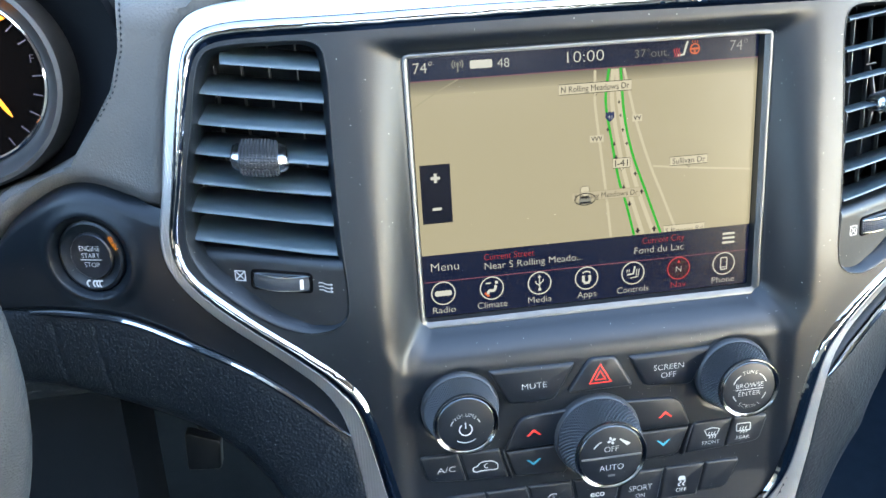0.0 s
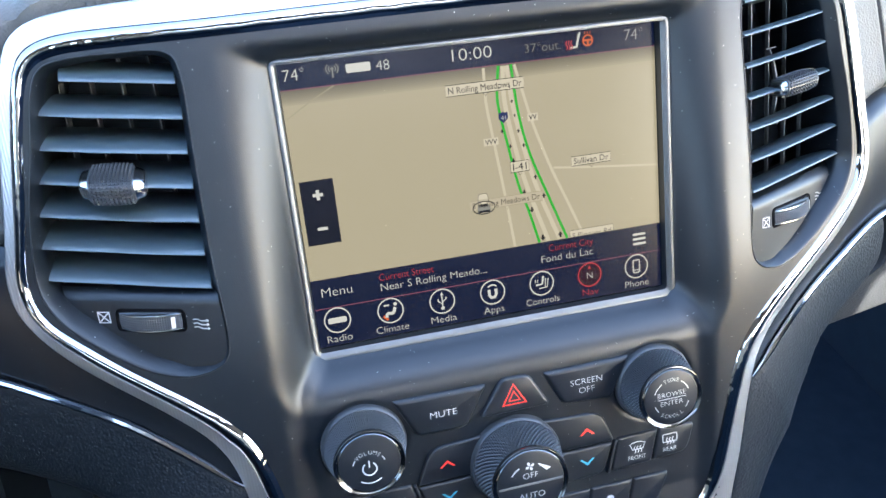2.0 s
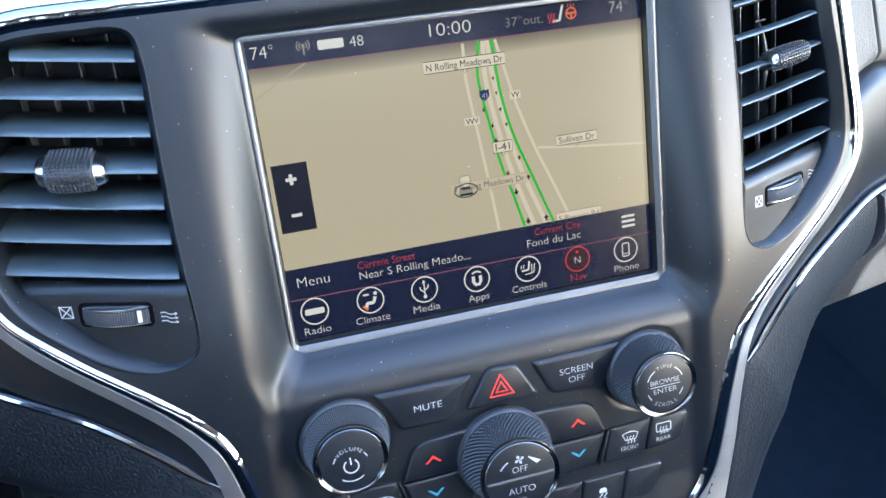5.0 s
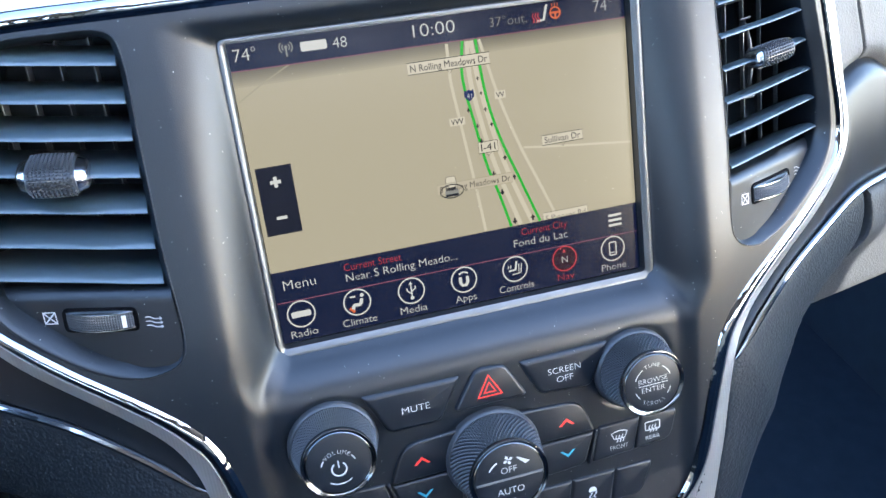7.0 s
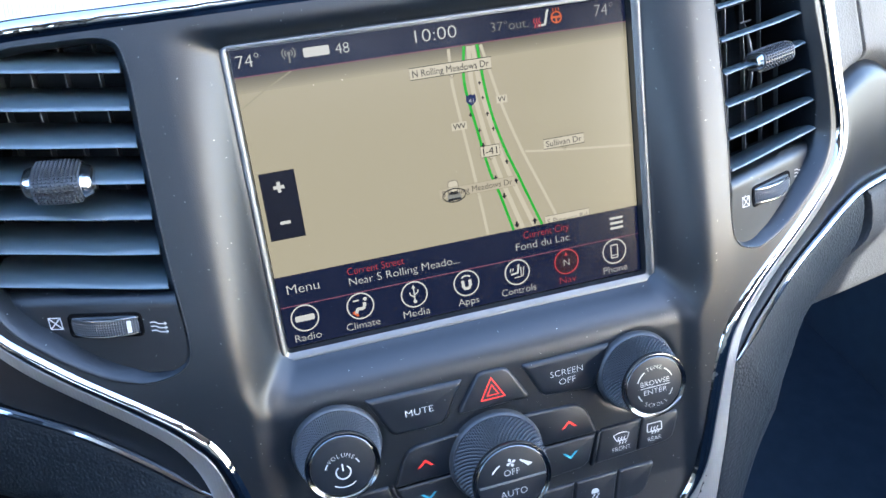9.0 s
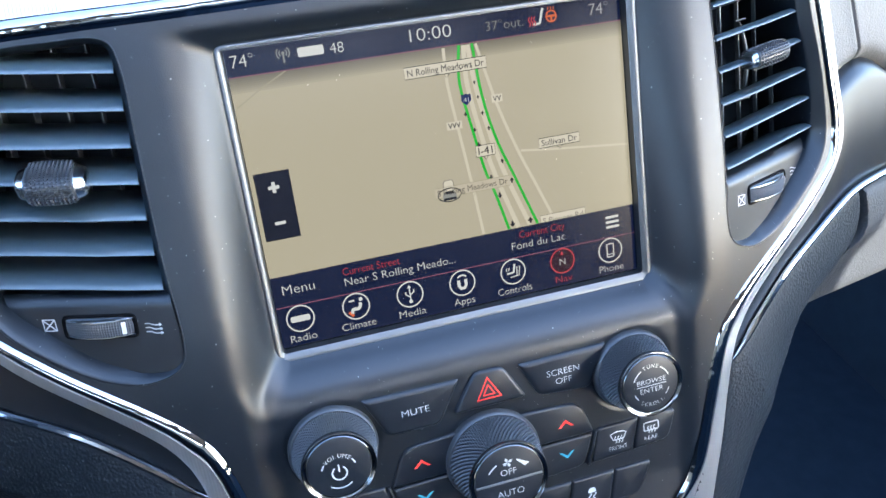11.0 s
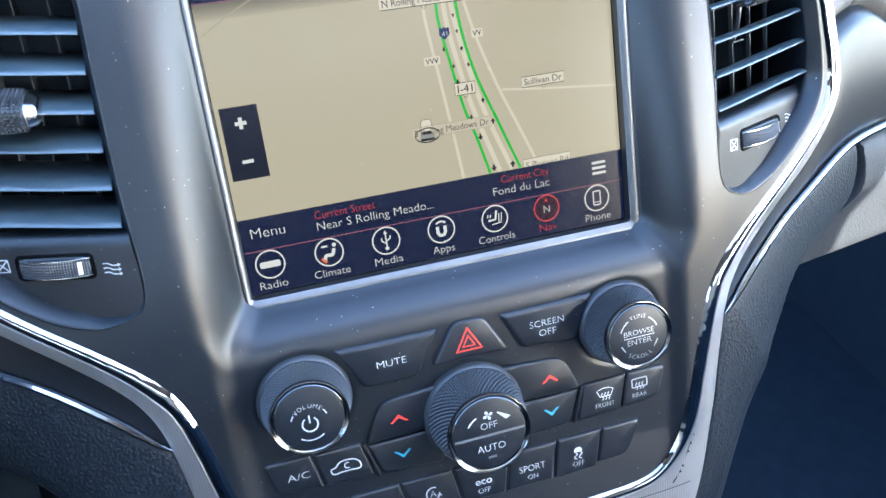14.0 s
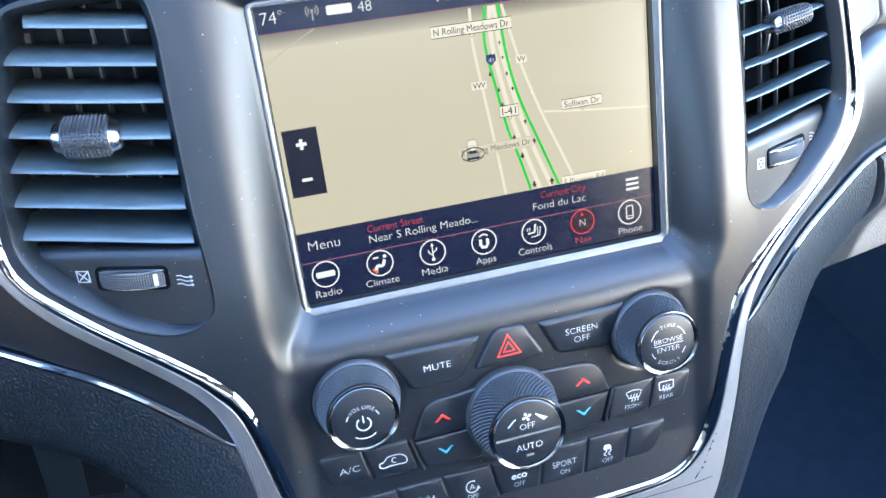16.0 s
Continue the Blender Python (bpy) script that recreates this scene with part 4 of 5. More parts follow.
    walk_len = np.concatenate([[0], np.cumsum([math.dist(a, b) for a, b in zip(section, section[1:])])])
    for d in np.arange(0.6, walk_len[-1], 1.5):
        w0, w1 = (radians(np.interp(d + e, walk_len, np.arange(50, 271, 2))) for e in (-0.55, 0.55))
        for u in np.arange(-7.5, 7.6, 1.5):
            h, k = 11.4 - 0.9 * (abs(u) / 8.8) ** 3, 5.6 - 0.5 * (abs(u) / 8.8) ** 3
            base = [paddle(u + e, w, h, k, -0.05) for e, w in ((-0.6, w0), (0.6, w0), (0.6, w1), (-0.6, w1))]
            topf = [paddle(u + e, w, h, k, 0.75) for e, w in ((-0.3, w0 * 0.75 + w1 * 0.25), (0.3, w0 * 0.75 + w1 * 0.25), (0.3, w1 * 0.75 + w0 * 0.25), (-0.3, w1 * 0.75 + w0 * 0.25))]
            vs = loft(bm, [base, topf], closed_ring=True)
            bm.faces.new(vs[-1])
    part("knurling", bm, TABSKIN, tab, smooth=False)
    for e in (-1, 1):
        bm = bmesh.new()
        loft(bm, [[paddle(e * (8.7 + 4.2 * small ** 2 * t), 2 * math.pi * j / 20, 9.0 - 2.2 * t - 1.6 * t ** 8, 4.9 - 0.8 * t - 1.2 * t ** 8) for j in range(20)] for t in (0, 0.3, 0.6, 0.8, 0.92, 1.0)], closed_ring=True, caps=True)
        part("chrome_end", bm, TABEND, tab, "chrome tab end")
    # plate with the shut-off wheel, set back towards its outer end
    def plate_y(a):
        return -17.0 + 0.38 * (a - 132)

    bm = bmesh.new()
    rows = []
    for z in np.linspace(13.0, 45.5, 24):
        xs = []
        for i in range(len(line)):
            (ax, az), (bx, bz) = line[i - 1], line[i]
            if (az - z) * (bz - z) <= 0 and az != bz:
                xs.append(ax + (bx - ax) * (z - az) / (bz - az))
        a0, a1 = min(xs) + 1.0, max(xs) - 1.0
        lip = 4.0 * max(0, (z - 41.5) / 4.0) ** 2
        rows.append([put(a, plate_y(a) + lip, z + 0.09 * (a - 126) * max(0, (z - 30) / 15)) for a in np.linspace(a0, a1, 24)])
    rows.append([(q[0], q[1] + 25, q[2] + 0.5) for q in rows[-1]])
    loft(bm, rows)
    plate = part("shut_off_plate", bm, BEZEL, v)
    wa, wz = (153.0, 35.0) if side < 0 else (155.6, 34.4)
    lean = Matrix.Translation(Vector(put(wa, plate_y(wa), wz))) @ Matrix.Rotation(side * math.atan(0.38), 4, "Z") @ Matrix.Rotation(-side * math.atan(0.06), 4, "Y")

    def wheel_part(name, bm_, mat, parent, label="", smooth=True):
        bm_.transform(lean)
        return part(name, bm_, mat, parent, label, smooth)

    # The plate has no hole: a raised black face stands for the slot's shade.
    bm = bmesh.new()
    poly = round_poly(rect(-15.3, -4.75, 15.3, 4.75), 2.4, 5)
    vs = loft(bm, [[(q[0], y, q[1]) for q in inset(poly, d)] for d, y in ((-0.6, 0.2), (-0.3, -0.5), (0.1, -0.6), (0.5, -0.35))], closed_ring=True)
    bm.faces.new(vs[-1])
    wheel_part("wheel_slot_shade", bm, SLOT, plate, "black face for the shade of the slot round the wheel")
    # a disc on an upright axle, of which a segment stands out of the slot
    wr, back = 24.0, 24.0 - 4.9
    reach = radians(38.5)
    bm = bmesh.new()
    rows = []
    for j in range(65):
        u = -reach + 2 * reach * j / 64
        row = []
        for k in range(13):
            zz = -3.1 + 6.2 * k / 12
            rad = wr - 0.5 * (zz / 3.1) ** 2 + 0.5 * (j % 2) * (k % 2)
            row.append((rad * math.sin(u), back - rad * math.cos(u), zz))
        rows.append(row)
    loft(bm, rows)
    wheel = wheel_part("thumb_wheel", bm, RUBBER, plate, "knurled black thumb wheel", smooth=False)
    for e in (-1, 1):
        bm = bmesh.new()
        rows = [[(rad * math.sin(u), back - rad * math.cos(u), e * zz) for rad, zz in ((23.3, 3.05), (24.1, 3.15), (24.1, 3.5), (23.4, 4.0), (21.0, 4.3), (18.0, 4.4))] for u in np.linspace(-reach, reach, 41)]
        loft(bm, rows)
        wheel_part("wheel_edge", bm, TABEND, wheel, "silver wheel edge")
    bm = bmesh.new()
    u = math.asin(11.0 / wr)
    loft(bm, [[((wr + 0.5) * math.sin(w), back - (wr + 0.62) * math.cos(w), zz) for w in (u - 0.035, u, u + 0.035)] for zz in (-2.5, 0, 2.5)])
    wheel_part("wheel_mark", bm, PAINT, wheel, "white wheel mark", smooth=False)
    # printed marks: crossed box at one end, three waves at the other
    for name, du in (("closed_mark", -1), ("flow_mark", 1)):
        ma, mz = {(-1, -1): (172.7, 37.4), (-1, 1): (132.6, 32.2), (1, -1): (136.4, 32.8), (1, 1): (177.4, 36.9)}[side, du]
        cx, yy = X0 + side * ma, plate_y(ma)
        bm = bmesh.new()
        if du < 0:
            stroke(bm, rect(cx - 2.4, mz - 2.4, cx + 2.4, mz + 2.4), 0.6, yy, closed=True)
            stroke(bm, [(cx - 2.2, mz - 2.2), (cx + 2.2, mz + 2.2)], 0.5, yy - 0.02)
            stroke(bm, [(cx - 2.2, mz + 2.2), (cx + 2.2, mz - 2.2)], 0.5, yy - 0.04)
        else:
            for k in (-1.75, 0, 1.75):
                stroke(bm, spline([(cx - 3.0, mz + k + 0.3), (cx - 1.2, mz + k + 0.45), (cx + 0.6, mz + k - 0.35), (cx + 3.2, mz + k - 0.2)], 5), 0.42, yy)
                stroke(bm, [(cx + 2.5, mz + k + 0.35), (cx + 3.4, mz + k - 0.2), (cx + 2.5, mz + k - 0.75)], 0.38, yy - 0.02)
        for vtx in bm.verts:
            vtx.co.z += -0.06 * (vtx.co.x - cx)
            vtx.co.y += plate_y(abs(vtx.co.x - X0)) - 0.12 - yy
        part(name, bm, PAINT, plate, "white printed mark", smooth=False)
    return v


vent(-1, 16)
vent(1, -8)


# ---- controls ----
def knob(name, label, cx, cz, r0, r1, y0, y1):
    k = thing(name, (cx, y0, cz), label, "control knob", "knobs below the screen")
    bm = bmesh.new()
    lathe(bm, ((r0 + 1.7, y0 + 3), (r0 + 1.7, y0 - 0.8), (r0 + 1.3, y0 - 2.4), (r0 + 0.5, y0 - 3.2), (r0 - 0.2, y0 - 3.0), (r0 - 1.2, y0 - 1.6)), cx, cz, 72)
    part("collar", bm, RUBBER, k)
    bm = bmesh.new()
    n, rows_n = 124, 15
    lattice = {}
    for j in range(rows_n + 1):
        t = j / rows_n
        y = y0 - 1.5 + (y1 + 2.6 - y0 + 1.5) * t
        base = r0 - 0.4 + (r1 - r0 + 0.2) * (0.15 * t + 0.85 * t ** 1.6)
        for i in range(n):
            u = 2 * math.pi * i / n
            r = base - 0.45 + 1.65 * ((i + j) % 2) * (0 < j < rows_n)
            lattice[i, j] = bm.verts.new((cx + r * math.cos(u), y, cz + r * math.sin(u)))
    for j in range(rows_n + 1):
        for i in range(j % 2 + 1, n + 1, 2) if j % 2 == 0 else range(0, n, 2):
            i = i % n
            if (i + j) % 2 == 0:
                continue
            c, w, e = lattice[i, j], lattice[(i - 1) % n, j], lattice[(i + 1) % n, j]
            if j < rows_n:
                up = lattice[i, j + 1]
                bm.faces.new((c, e, up))
                bm.faces.new((c, up, w))
            if j > 0:
                dn = lattice[i, j - 1]
                bm.faces.new((c, dn, e))
                bm.faces.new((c, w, dn))
    part("grip", bm, RUBBER, k, "diamond-knurled black grip", smooth=False)
    bm = bmesh.new()
    lathe(bm, ((r1 - 0.1, y1 + 2.9), (r1 + 0.55, y1 + 2.4), (r1 + 0.7, y1 + 1.4), (r1 + 0.65, y1 + 0.4), (r1 + 0.45, y1 + 0.0), (r1 + 0.2, y1 - 0.05), (r1 - 0.1, y1 + 0.12), (r1 - 0.6, y1 + 0.4), (r1 - 1.0, y1 + 0.5), (r1 - 1.2, y1 + 0.32), (r1 - 1.4, y1 + 0.45), (r1 - 1.4, y1 + 1.2)), cx, cz, 80)
    part("chrome_ring", bm, RING, k, "bright chrome ring")
    bm = bmesh.new()
    prof = [(r1 - 1.4, y1 + 1.2), (r1 - 1.7, y1 + 0.6), (r1 - 2.6, y1 + 0.35)]
    lathe(bm, prof + [(0.02, y1 + 0.25)], cx, cz, 64)
    part("cap", bm, BUTTON, k)
    return k


def mark(name, mat, parent, draw, label=""):
    bm = bmesh.new()
    draw(bm)
    return part(name, bm, mat, parent, label, smooth=False)


VOL = (-75.0, -40.6)
vol = knob("volume_knob", "black knurled volume knob with a chrome ring and power symbol", VOL[0] + 0.3, VOL[1] + 2.0, 18.2, 15.3, -17.8, -36.0)
yk = -36.0 + 0.16
mark("volume_words", PAINT, vol, lambda b: arc_letters(b, "VOLUME", VOL[0], VOL[1], 7.6, 2.7, yk, 90, 16.5))
mark("volume_arcs", PAINT, vol, lambda b: (stroke(b, arc(*VOL, 7.6, 160, 141, 4), 0.5, yk), stroke(b, arc(*VOL, 7.6, 39, 20, 4), 0.5, yk), stroke(b, arc(*VOL, 7.4, 232, 308, 16), 0.5, yk)))
mark("power_symbol", PAINT, vol, lambda b: (stroke(b, arc(VOL[0], VOL[1] - 0.4, 3.1, 125, 415, 28), 0.6, yk), stroke(b, [(VOL[0], VOL[1] + 3.6), (VOL[0], VOL[1] + 0.2)], 0.6, yk)))

TUNE = (70.0, -37.8)
tune = knob("tuning_knob", "black knurled tuning knob with a chrome ring", *TUNE, 18.2, 15.3, -17.8, -37.0)
yk = -37.0 + 0.16
mark("tune_words", PAINT, tune, lambda b: (arc_letters(b, "TUNE", TUNE[0], TUNE[1], 9.4, 2.7, yk, 90, 13.5), arc_letters(b, "SCROLL", TUNE[0], TUNE[1], 9.6, 2.7, yk, 270, 12.5, inward=True)))
mark("tune_middle", PAINT, tune, lambda b: (letters(b, "BROWSE", TUNE[0], TUNE[1] + 2.0, 3.6, yk, width=14.5), letters(b, "ENTER", TUNE[0], TUNE[1] - 2.4, 3.6, yk, width=11.6), flat(b, rect(TUNE[0] - 7.4, TUNE[1] - 0.4, TUNE[0] + 7.4, TUNE[1] - 0.05), yk)))
mark("tune_arcs", PAINT, tune, lambda b: [stroke(b, arc(*TUNE, 9.2, a, c, 8), 0.5, yk) for a, c in ((160, 122), (58, 20), (200, 222), (318, 340))])

FAN = (-3.4, -63.5)
fan = knob("fan_knob", "black knurled fan knob with off and auto halves", *FAN, 21.4, 17.7, -17.8, -40.5)
yk = -40.5 + 0.16
# Grey paint stands in for the gleam of the silver line.
mark("split_line", PAINT_DIM, fan, lambda b: box(b, FAN[0] - 15.4, yk - 0.35, FAN[1] - 0.75, FAN[0] + 15.4, yk + 0.5, FAN[1] + 0.15), "thin silver line")
mark("fan_words", PAINT, fan, lambda b: (letters(b, "OFF", FAN[0], FAN[1] + 4.2, 4.4, yk), letters(b, "AUTO", FAN[0], FAN[1] - 6.2, 4.6, yk)))


def fan_icon(b):
    for k in range(4):
        a = 90 * k + 20
        flat(b, round_poly([(FAN[0], FAN[1] + 8.8), *[(FAN[0] + r * math.cos(radians(a + d)), FAN[1] + 8.8 + r * math.sin(radians(a + d))) for r, d in ((1.6, -28), (2.5, 0), (1.8, 30))]], 0.4), yk - 0.02)
    stroke(b, arc(FAN[0], FAN[1] - 1, 11.0, 145, 118, 8), 0.7, yk)
    flat(b, [(FAN[0] + r * math.cos(radians(a)), FAN[1] - 1 + r * math.sin(radians(a))) for r, a in ((10.8, 68), (10.0, 38), (12.4, 36), (11.4, 68))], yk)


mark("fan_symbol", PAINT, fan, fan_icon)
mark("auto_lamp", PAINT_DIM, fan, lambda b: flat(b, rect(FAN[0] - 1.8, FAN[1] - 11.4, FAN[0] + 1.8, FAN[1] - 10.2), yk))


def button(name, label, poly, radius, top, edge=1.2):
    cx = sum(q[0] for q in poly) / len(poly)
    cz = sum(q[1] for q in poly) / len(poly)
    y = bezel_y(cx, cz)
    b = thing(name, (cx, y, cz), label, "push button", "push buttons below the screen")
    bm = bmesh.new()
    prism(bm, poly, radius, y + 5, y - top, edge)
    part("cap", bm, BUTTON, b)
    bm = bmesh.new()
    p = round_poly(poly, radius)
    loft(bm, [[(q[0], bezel_y(*q) - 0.06, q[1]) for q in inset(p, -0.2)], [(q[0], bezel_y(*q) - 0.05, q[1]) for q in inset(p, 0.3)]], closed_ring=True)
    part("gap", bm, SHADOW, b, smooth=False)
    return b, y - top - 0.06


def print_on(btn, name, mat, draw):
    b, y = btn
    bm = bmesh.new()
    draw(bm, y)
    part(name, bm, mat, b, smooth=False)


mute = button("mute_button", "black plastic mute button beside the volume knob", [(-60, -19.6), (-50, -40), (-26, -40.2), (-14.6, -20.4)], [1, 3, 3, 1.5], 2.2, 2.2)
print_on(mute, "word", PAINT, lambda b, y: letters(b, "MUTE", -36.6, -30.2, 4.5, y, width=12.8))
off = button("screen_off_button", "black plastic screen off button beside the tuning knob", [(13.0, -20.6), (22, -39), (47.5, -41), (57.5, -20.2)], [1.5, 3, 3, 1], 2.2, 2.2)
print_on(off, "word", PAINT, lambda b, y: (letters(b, "SCREEN", 34.4, -28.6, 4.4, y, width=16.2), letters(b, "OFF", 34.4, -33.2, 4.4, y, width=8.2)))
hazard = button("hazard_button", "black hazard light button with a red triangle", [(-7.6, -19.0), (-19.6, -37.2), (16.0, -37.2), (6.0, -19.6)], [3, 2.5, 2.5, 3], 2.0, 1.4)
print_on(hazard, "triangle", RED, lambda b, y: (stroke(b, [(-7.8, -33.0), (3.6, -33.0), (-2.1, -22.8)], 1.1, y, closed=True), stroke(b, [(-4.8, -31.2), (0.6, -31.2), (-2.1, -26.4)], 0.9, y, closed=True)))

for name, pts, radius, mat, dz, word, cx, cz in (
        ("warmer_button", [(-52.4, -66.4), (-19, -66), (-12, -46.4), (-45, -48)], [1, 1, 1, 7], RED, 1, "driver's", -37.2, -57.4),
        ("cooler_button", [(-20, -84.6), (-18, -67.2), (-52.2, -67.6), (-48, -83)], [2, 1, 1, 4], BLUE, -1, "driver's", -37.6, -75.4),
        ("warmer_button", [(7, -46), (14, -65.2), (48, -65), (42, -47.6)], [1, 1, 1, 7], RED, 1, "passenger's", 33.8, -56.8),
        ("cooler_button", [(13, -66.4), (14, -84.4), (42, -82.6), (47.8, -66.2)], [1, 2, 4, 1], BLUE, -1, "passenger's", 33.4, -74.2)):
    b = button(name, f"black {word} temperature button with a {'red' if dz > 0 else 'blue'} chevron", pts, radius, 2.0, 1.3)
    print_on(b, "chevron", mat, lambda m, y: (flat(m, [(cx - 4.0, cz - 1.8 * dz), (cx - 2.6, cz - 1.8 * dz), (cx, cz + 0.4 * dz), (cx, cz + 1.9 * dz)][::int(dz)], y),
                                               flat(m, [(cx + 4.0, cz - 1.8 * dz), (cx, cz + 1.9 * dz), (cx, cz + 0.4 * dz), (cx + 2.6, cz - 1.8 * dz)][::int(dz)], y)))

ac = button("ac_button", "black air conditioning button under the volume knob", [(-97.4, -64.4), (-93.6, -79.6), (-73.4, -81.6), (-77.2, -64.8)], [3, 4, 1, 1], 1.8, 1.2)
print_on(ac, "word", PAINT, lambda b, y: letters(b, "A/C", -83.6, -73.2, 4.6, y, width=9.6))
rec = button("recirculation_button", "black air recirculation button with a car outline", [(-76.5, -64.8), (-72.7, -81.6), (-51.0, -82.6), (-55.2, -65.4)], 1, 1.8, 1.2)


def car_outline(b, y):
    x, z = -63.2, -74.2
    stroke(b, spline([(x - 6.2, z - 2.0), (x - 6.4, z), (x - 4.4, z + 0.6), (x - 2.0, z + 2.8), (x + 3.4, z + 2.8), (x + 6.2, z + 0.8), (x + 6.4, z - 1.8), (x + 4.6, z - 2.4), (x + 2.8, z - 2.2), (x - 2.6, z - 2.2), (x - 4.4, z - 2.6)], 3, closed=True), 0.6, y, closed=True)
    stroke(b, arc(x + 0.8, z + 0.4, 1.3, 60, 300, 10), 0.5, y)


print_on(rec, "car_outline", PAINT, car_outline)
fr = button("front_defrost_button", "black front defrost button beside the tuning knob", [(50.4, -65.0), (46.2, -83.0), (68.2, -82.0), (72.2, -64.8)], 1, 1.8, 1.2)
rr = button("rear_defrost_button", "black rear defrost button beside the tuning knob", [(72.9, -64.8), (68.9, -82.0), (88.2, -80.6), (92.8, -65.2)], [1, 1, 4, 3], 1.8, 1.2)


def heat(b, y, x, z):
    for u in (-1.6, 0, 1.6):
        stroke(b, spline([(x + u, z - 2.6), (x + u + 0.6, z - 1.4), (x + u - 0.4, z - 0.2), (x + u + 0.3, z + 1.2)], 4), 0.5, y)


def front_icon(b, y):
    x, z = 60.7, -72.4
    stroke(b, [(x - 4.2, z + 2.2), *[(x + u, z + 3.2 - 0.06 * u * u) for u in (-2, 0, 2)], (x + 4.2, z + 2.2), (x + 2.8, z - 1.0), (x - 2.8, z - 1.0)], 0.55, y, closed=True)
    heat(b, y - 0.02, x, z - 0.4)
    letters(b, "FRONT", x - 0.4, -77.8, 3.2, y, width=9.6)


def rear_icon(b, y):
    x, z = 78.6, -71.8
    stroke(b, round_poly(rect(x - 3.9, z - 1.4, x + 3.9, z + 3.0), 0.7), 0.55, y, closed=True)
    heat(b, y - 0.02, x, z - 0.2)
    letters(b, "REAR", x - 0.2, -77.2, 3.2, y, width=7.6)


print_on(fr, "symbol", PAINT, front_icon)
print_on(rr, "symbol", PAINT, rear_icon)

for name, pts in (("divider_rib", [(-54.6, -66.0), (-50.2, -83.2), (-48.6, -83.2), (-53.1, -66.0)]), ("divider_rib", [(48.4, -65.6), (43.6, -83.2), (45.2, -83.2), (49.9, -65.6)])):
    bm = bmesh.new()
    prism(bm, pts, 0.4, bezel_y(pts[0][0], -72) + 3, bezel_y(pts[0][0], -72) - 2.2, 0.5)
    part(name, bm, BEZEL, bezel)

TOPS = (-86, -63.8, -41.0, -16.4, 11.2, 35.4, 58.5, 79.2)
FEET = (-79, -59.4, -36.8, -13.2, 7.9, 31.9, 54.5, 71.5)
ROW = (("blank_button", "blank black button at the end of the lower row", None), ("parking_sensor_button", "black parking sensor off button in the lower row", "park"),
       ("engine_stop_button", "black automatic engine stop off button in the lower row", "stop"), ("eco_button", "black eco off button in the lower row", "eco"),
       ("sport_button", "black sport on button in the lower row", "sport"), ("stability_button", "black stability control off button in the lower row", "esc"),
       ("blank_button", "blank black button at the end of the lower row", None))
for i, (name, label, kind) in enumerate(ROW):
    r = [3 if i == 0 else 0.8, 5 if i == 0 else 0.8, 5 if i == 6 else 0.8, 3 if i == 6 else 0.8]
    lift = 1.0 if i in (0, 6) else 0
    b = button(name, label, [(TOPS[i] + 0.45, -90.8), (FEET[i] + 0.45, -110.2 + lift * 2), (FEET[i + 1] - 0.45, -110.2 + lift * 2), (TOPS[i + 1] - 0.45, -90.8)], r, 1.8, 1.2)
    cx = (TOPS[i] + TOPS[i + 1] + FEET[i] + FEET[i + 1]) / 4

    def symbol(m, y, cx=cx, kind=kind):
        zi = -100.2
        if kind == "park":
            letters(m, "P", cx - 3.0, zi + 0.2, 5.0, y)
            for k in range(3):
                stroke(m, arc(cx - 2.0, zi - 0.6, 1.6 + 1.1 * k, -35, 40, 6), 0.45, y)
            flat(m, [(cx + 2.4, zi - 1.4), (cx + 4.4, zi - 1.4), (cx + 3.8, zi + 1.4)], y)
        elif kind == "stop":
            stroke(m, arc(cx, zi, 3.2, 60, 330, 24), 0.6, y)
            flat(m, [(cx + 1.8, zi - 1.7), (cx + 4.0, zi - 1.9), (cx + 2.9, zi + 0.2)], y - 0.02)
            letters(m, "A", cx - 0.1, zi, 4.6, y - 0.02)
        elif kind == "eco":
            letters(m, "eco", cx, zi - 0.4, 5.2, y, width=8.0, bold=0.012)
        elif kind == "sport":
            letters(m, "SPORT", cx, zi - 0.6, 4.8, y, width=13.0)
        elif kind == "esc":
            flat(m, round_poly([(cx - 2.1, zi + 0.6), (cx + 2.1, zi + 0.6), (cx + 2.0, zi + 1.9), (cx + 1.2, zi + 3.2), (cx - 1.2, zi + 3.2), (cx - 2.0, zi + 1.9)], 0.4), y)
            for s in (-1.2, 1.2):
                stroke(m, spline([(cx + s, zi), (cx + s + 0.8, zi - 0.3), (cx + s - 0.8, zi - 2.0), (cx + s + 0.4, zi - 3.0)], 5), 0.5, y)
        letters(m, "ON" if kind == "sport" else "OFF", cx - 0.2, -105.6, 3.6, y, width=5.0 if kind == "sport" else 5.8)

    if kind:
        print_on(b, "symbol", PAINT, symbol)


# ---- driver's side: start button, gauge, wheel ----
def at_side(a, z, lift=0.0):
    return (X0 - a, side_y(a) + 2.6 - lift, z)


start = thing("start_button", at_side(249, 44.5), "black round engine start button in the gloss insert", "start button")
turn = Matrix.Translation(at_side(249, 44.5)) @ Matrix.Rotation(-math.atan(0.40), 4, "Z") @ Matrix.Translation((-(X0 - 249), -(side_y(249) + 2.6), -44.5))
sx, sy, sz = at_side(249, 44.5)


def start_part(name, bm, mat, parent, label="", smooth=True):
    bm.transform(turn)
    return part(name, bm, mat, parent, label, smooth)


bm = bmesh.new()
lathe(bm, ((19.5, sy + 2), (18.5, sy - 1.5), (17.0, sy - 2.0), (14.5, sy - 0.4), (12.6, sy + 0.2), (12.4, sy + 1.5)), sx, sz)
start_part("ring", bm, BEZEL, start)
bm = bmesh.new()
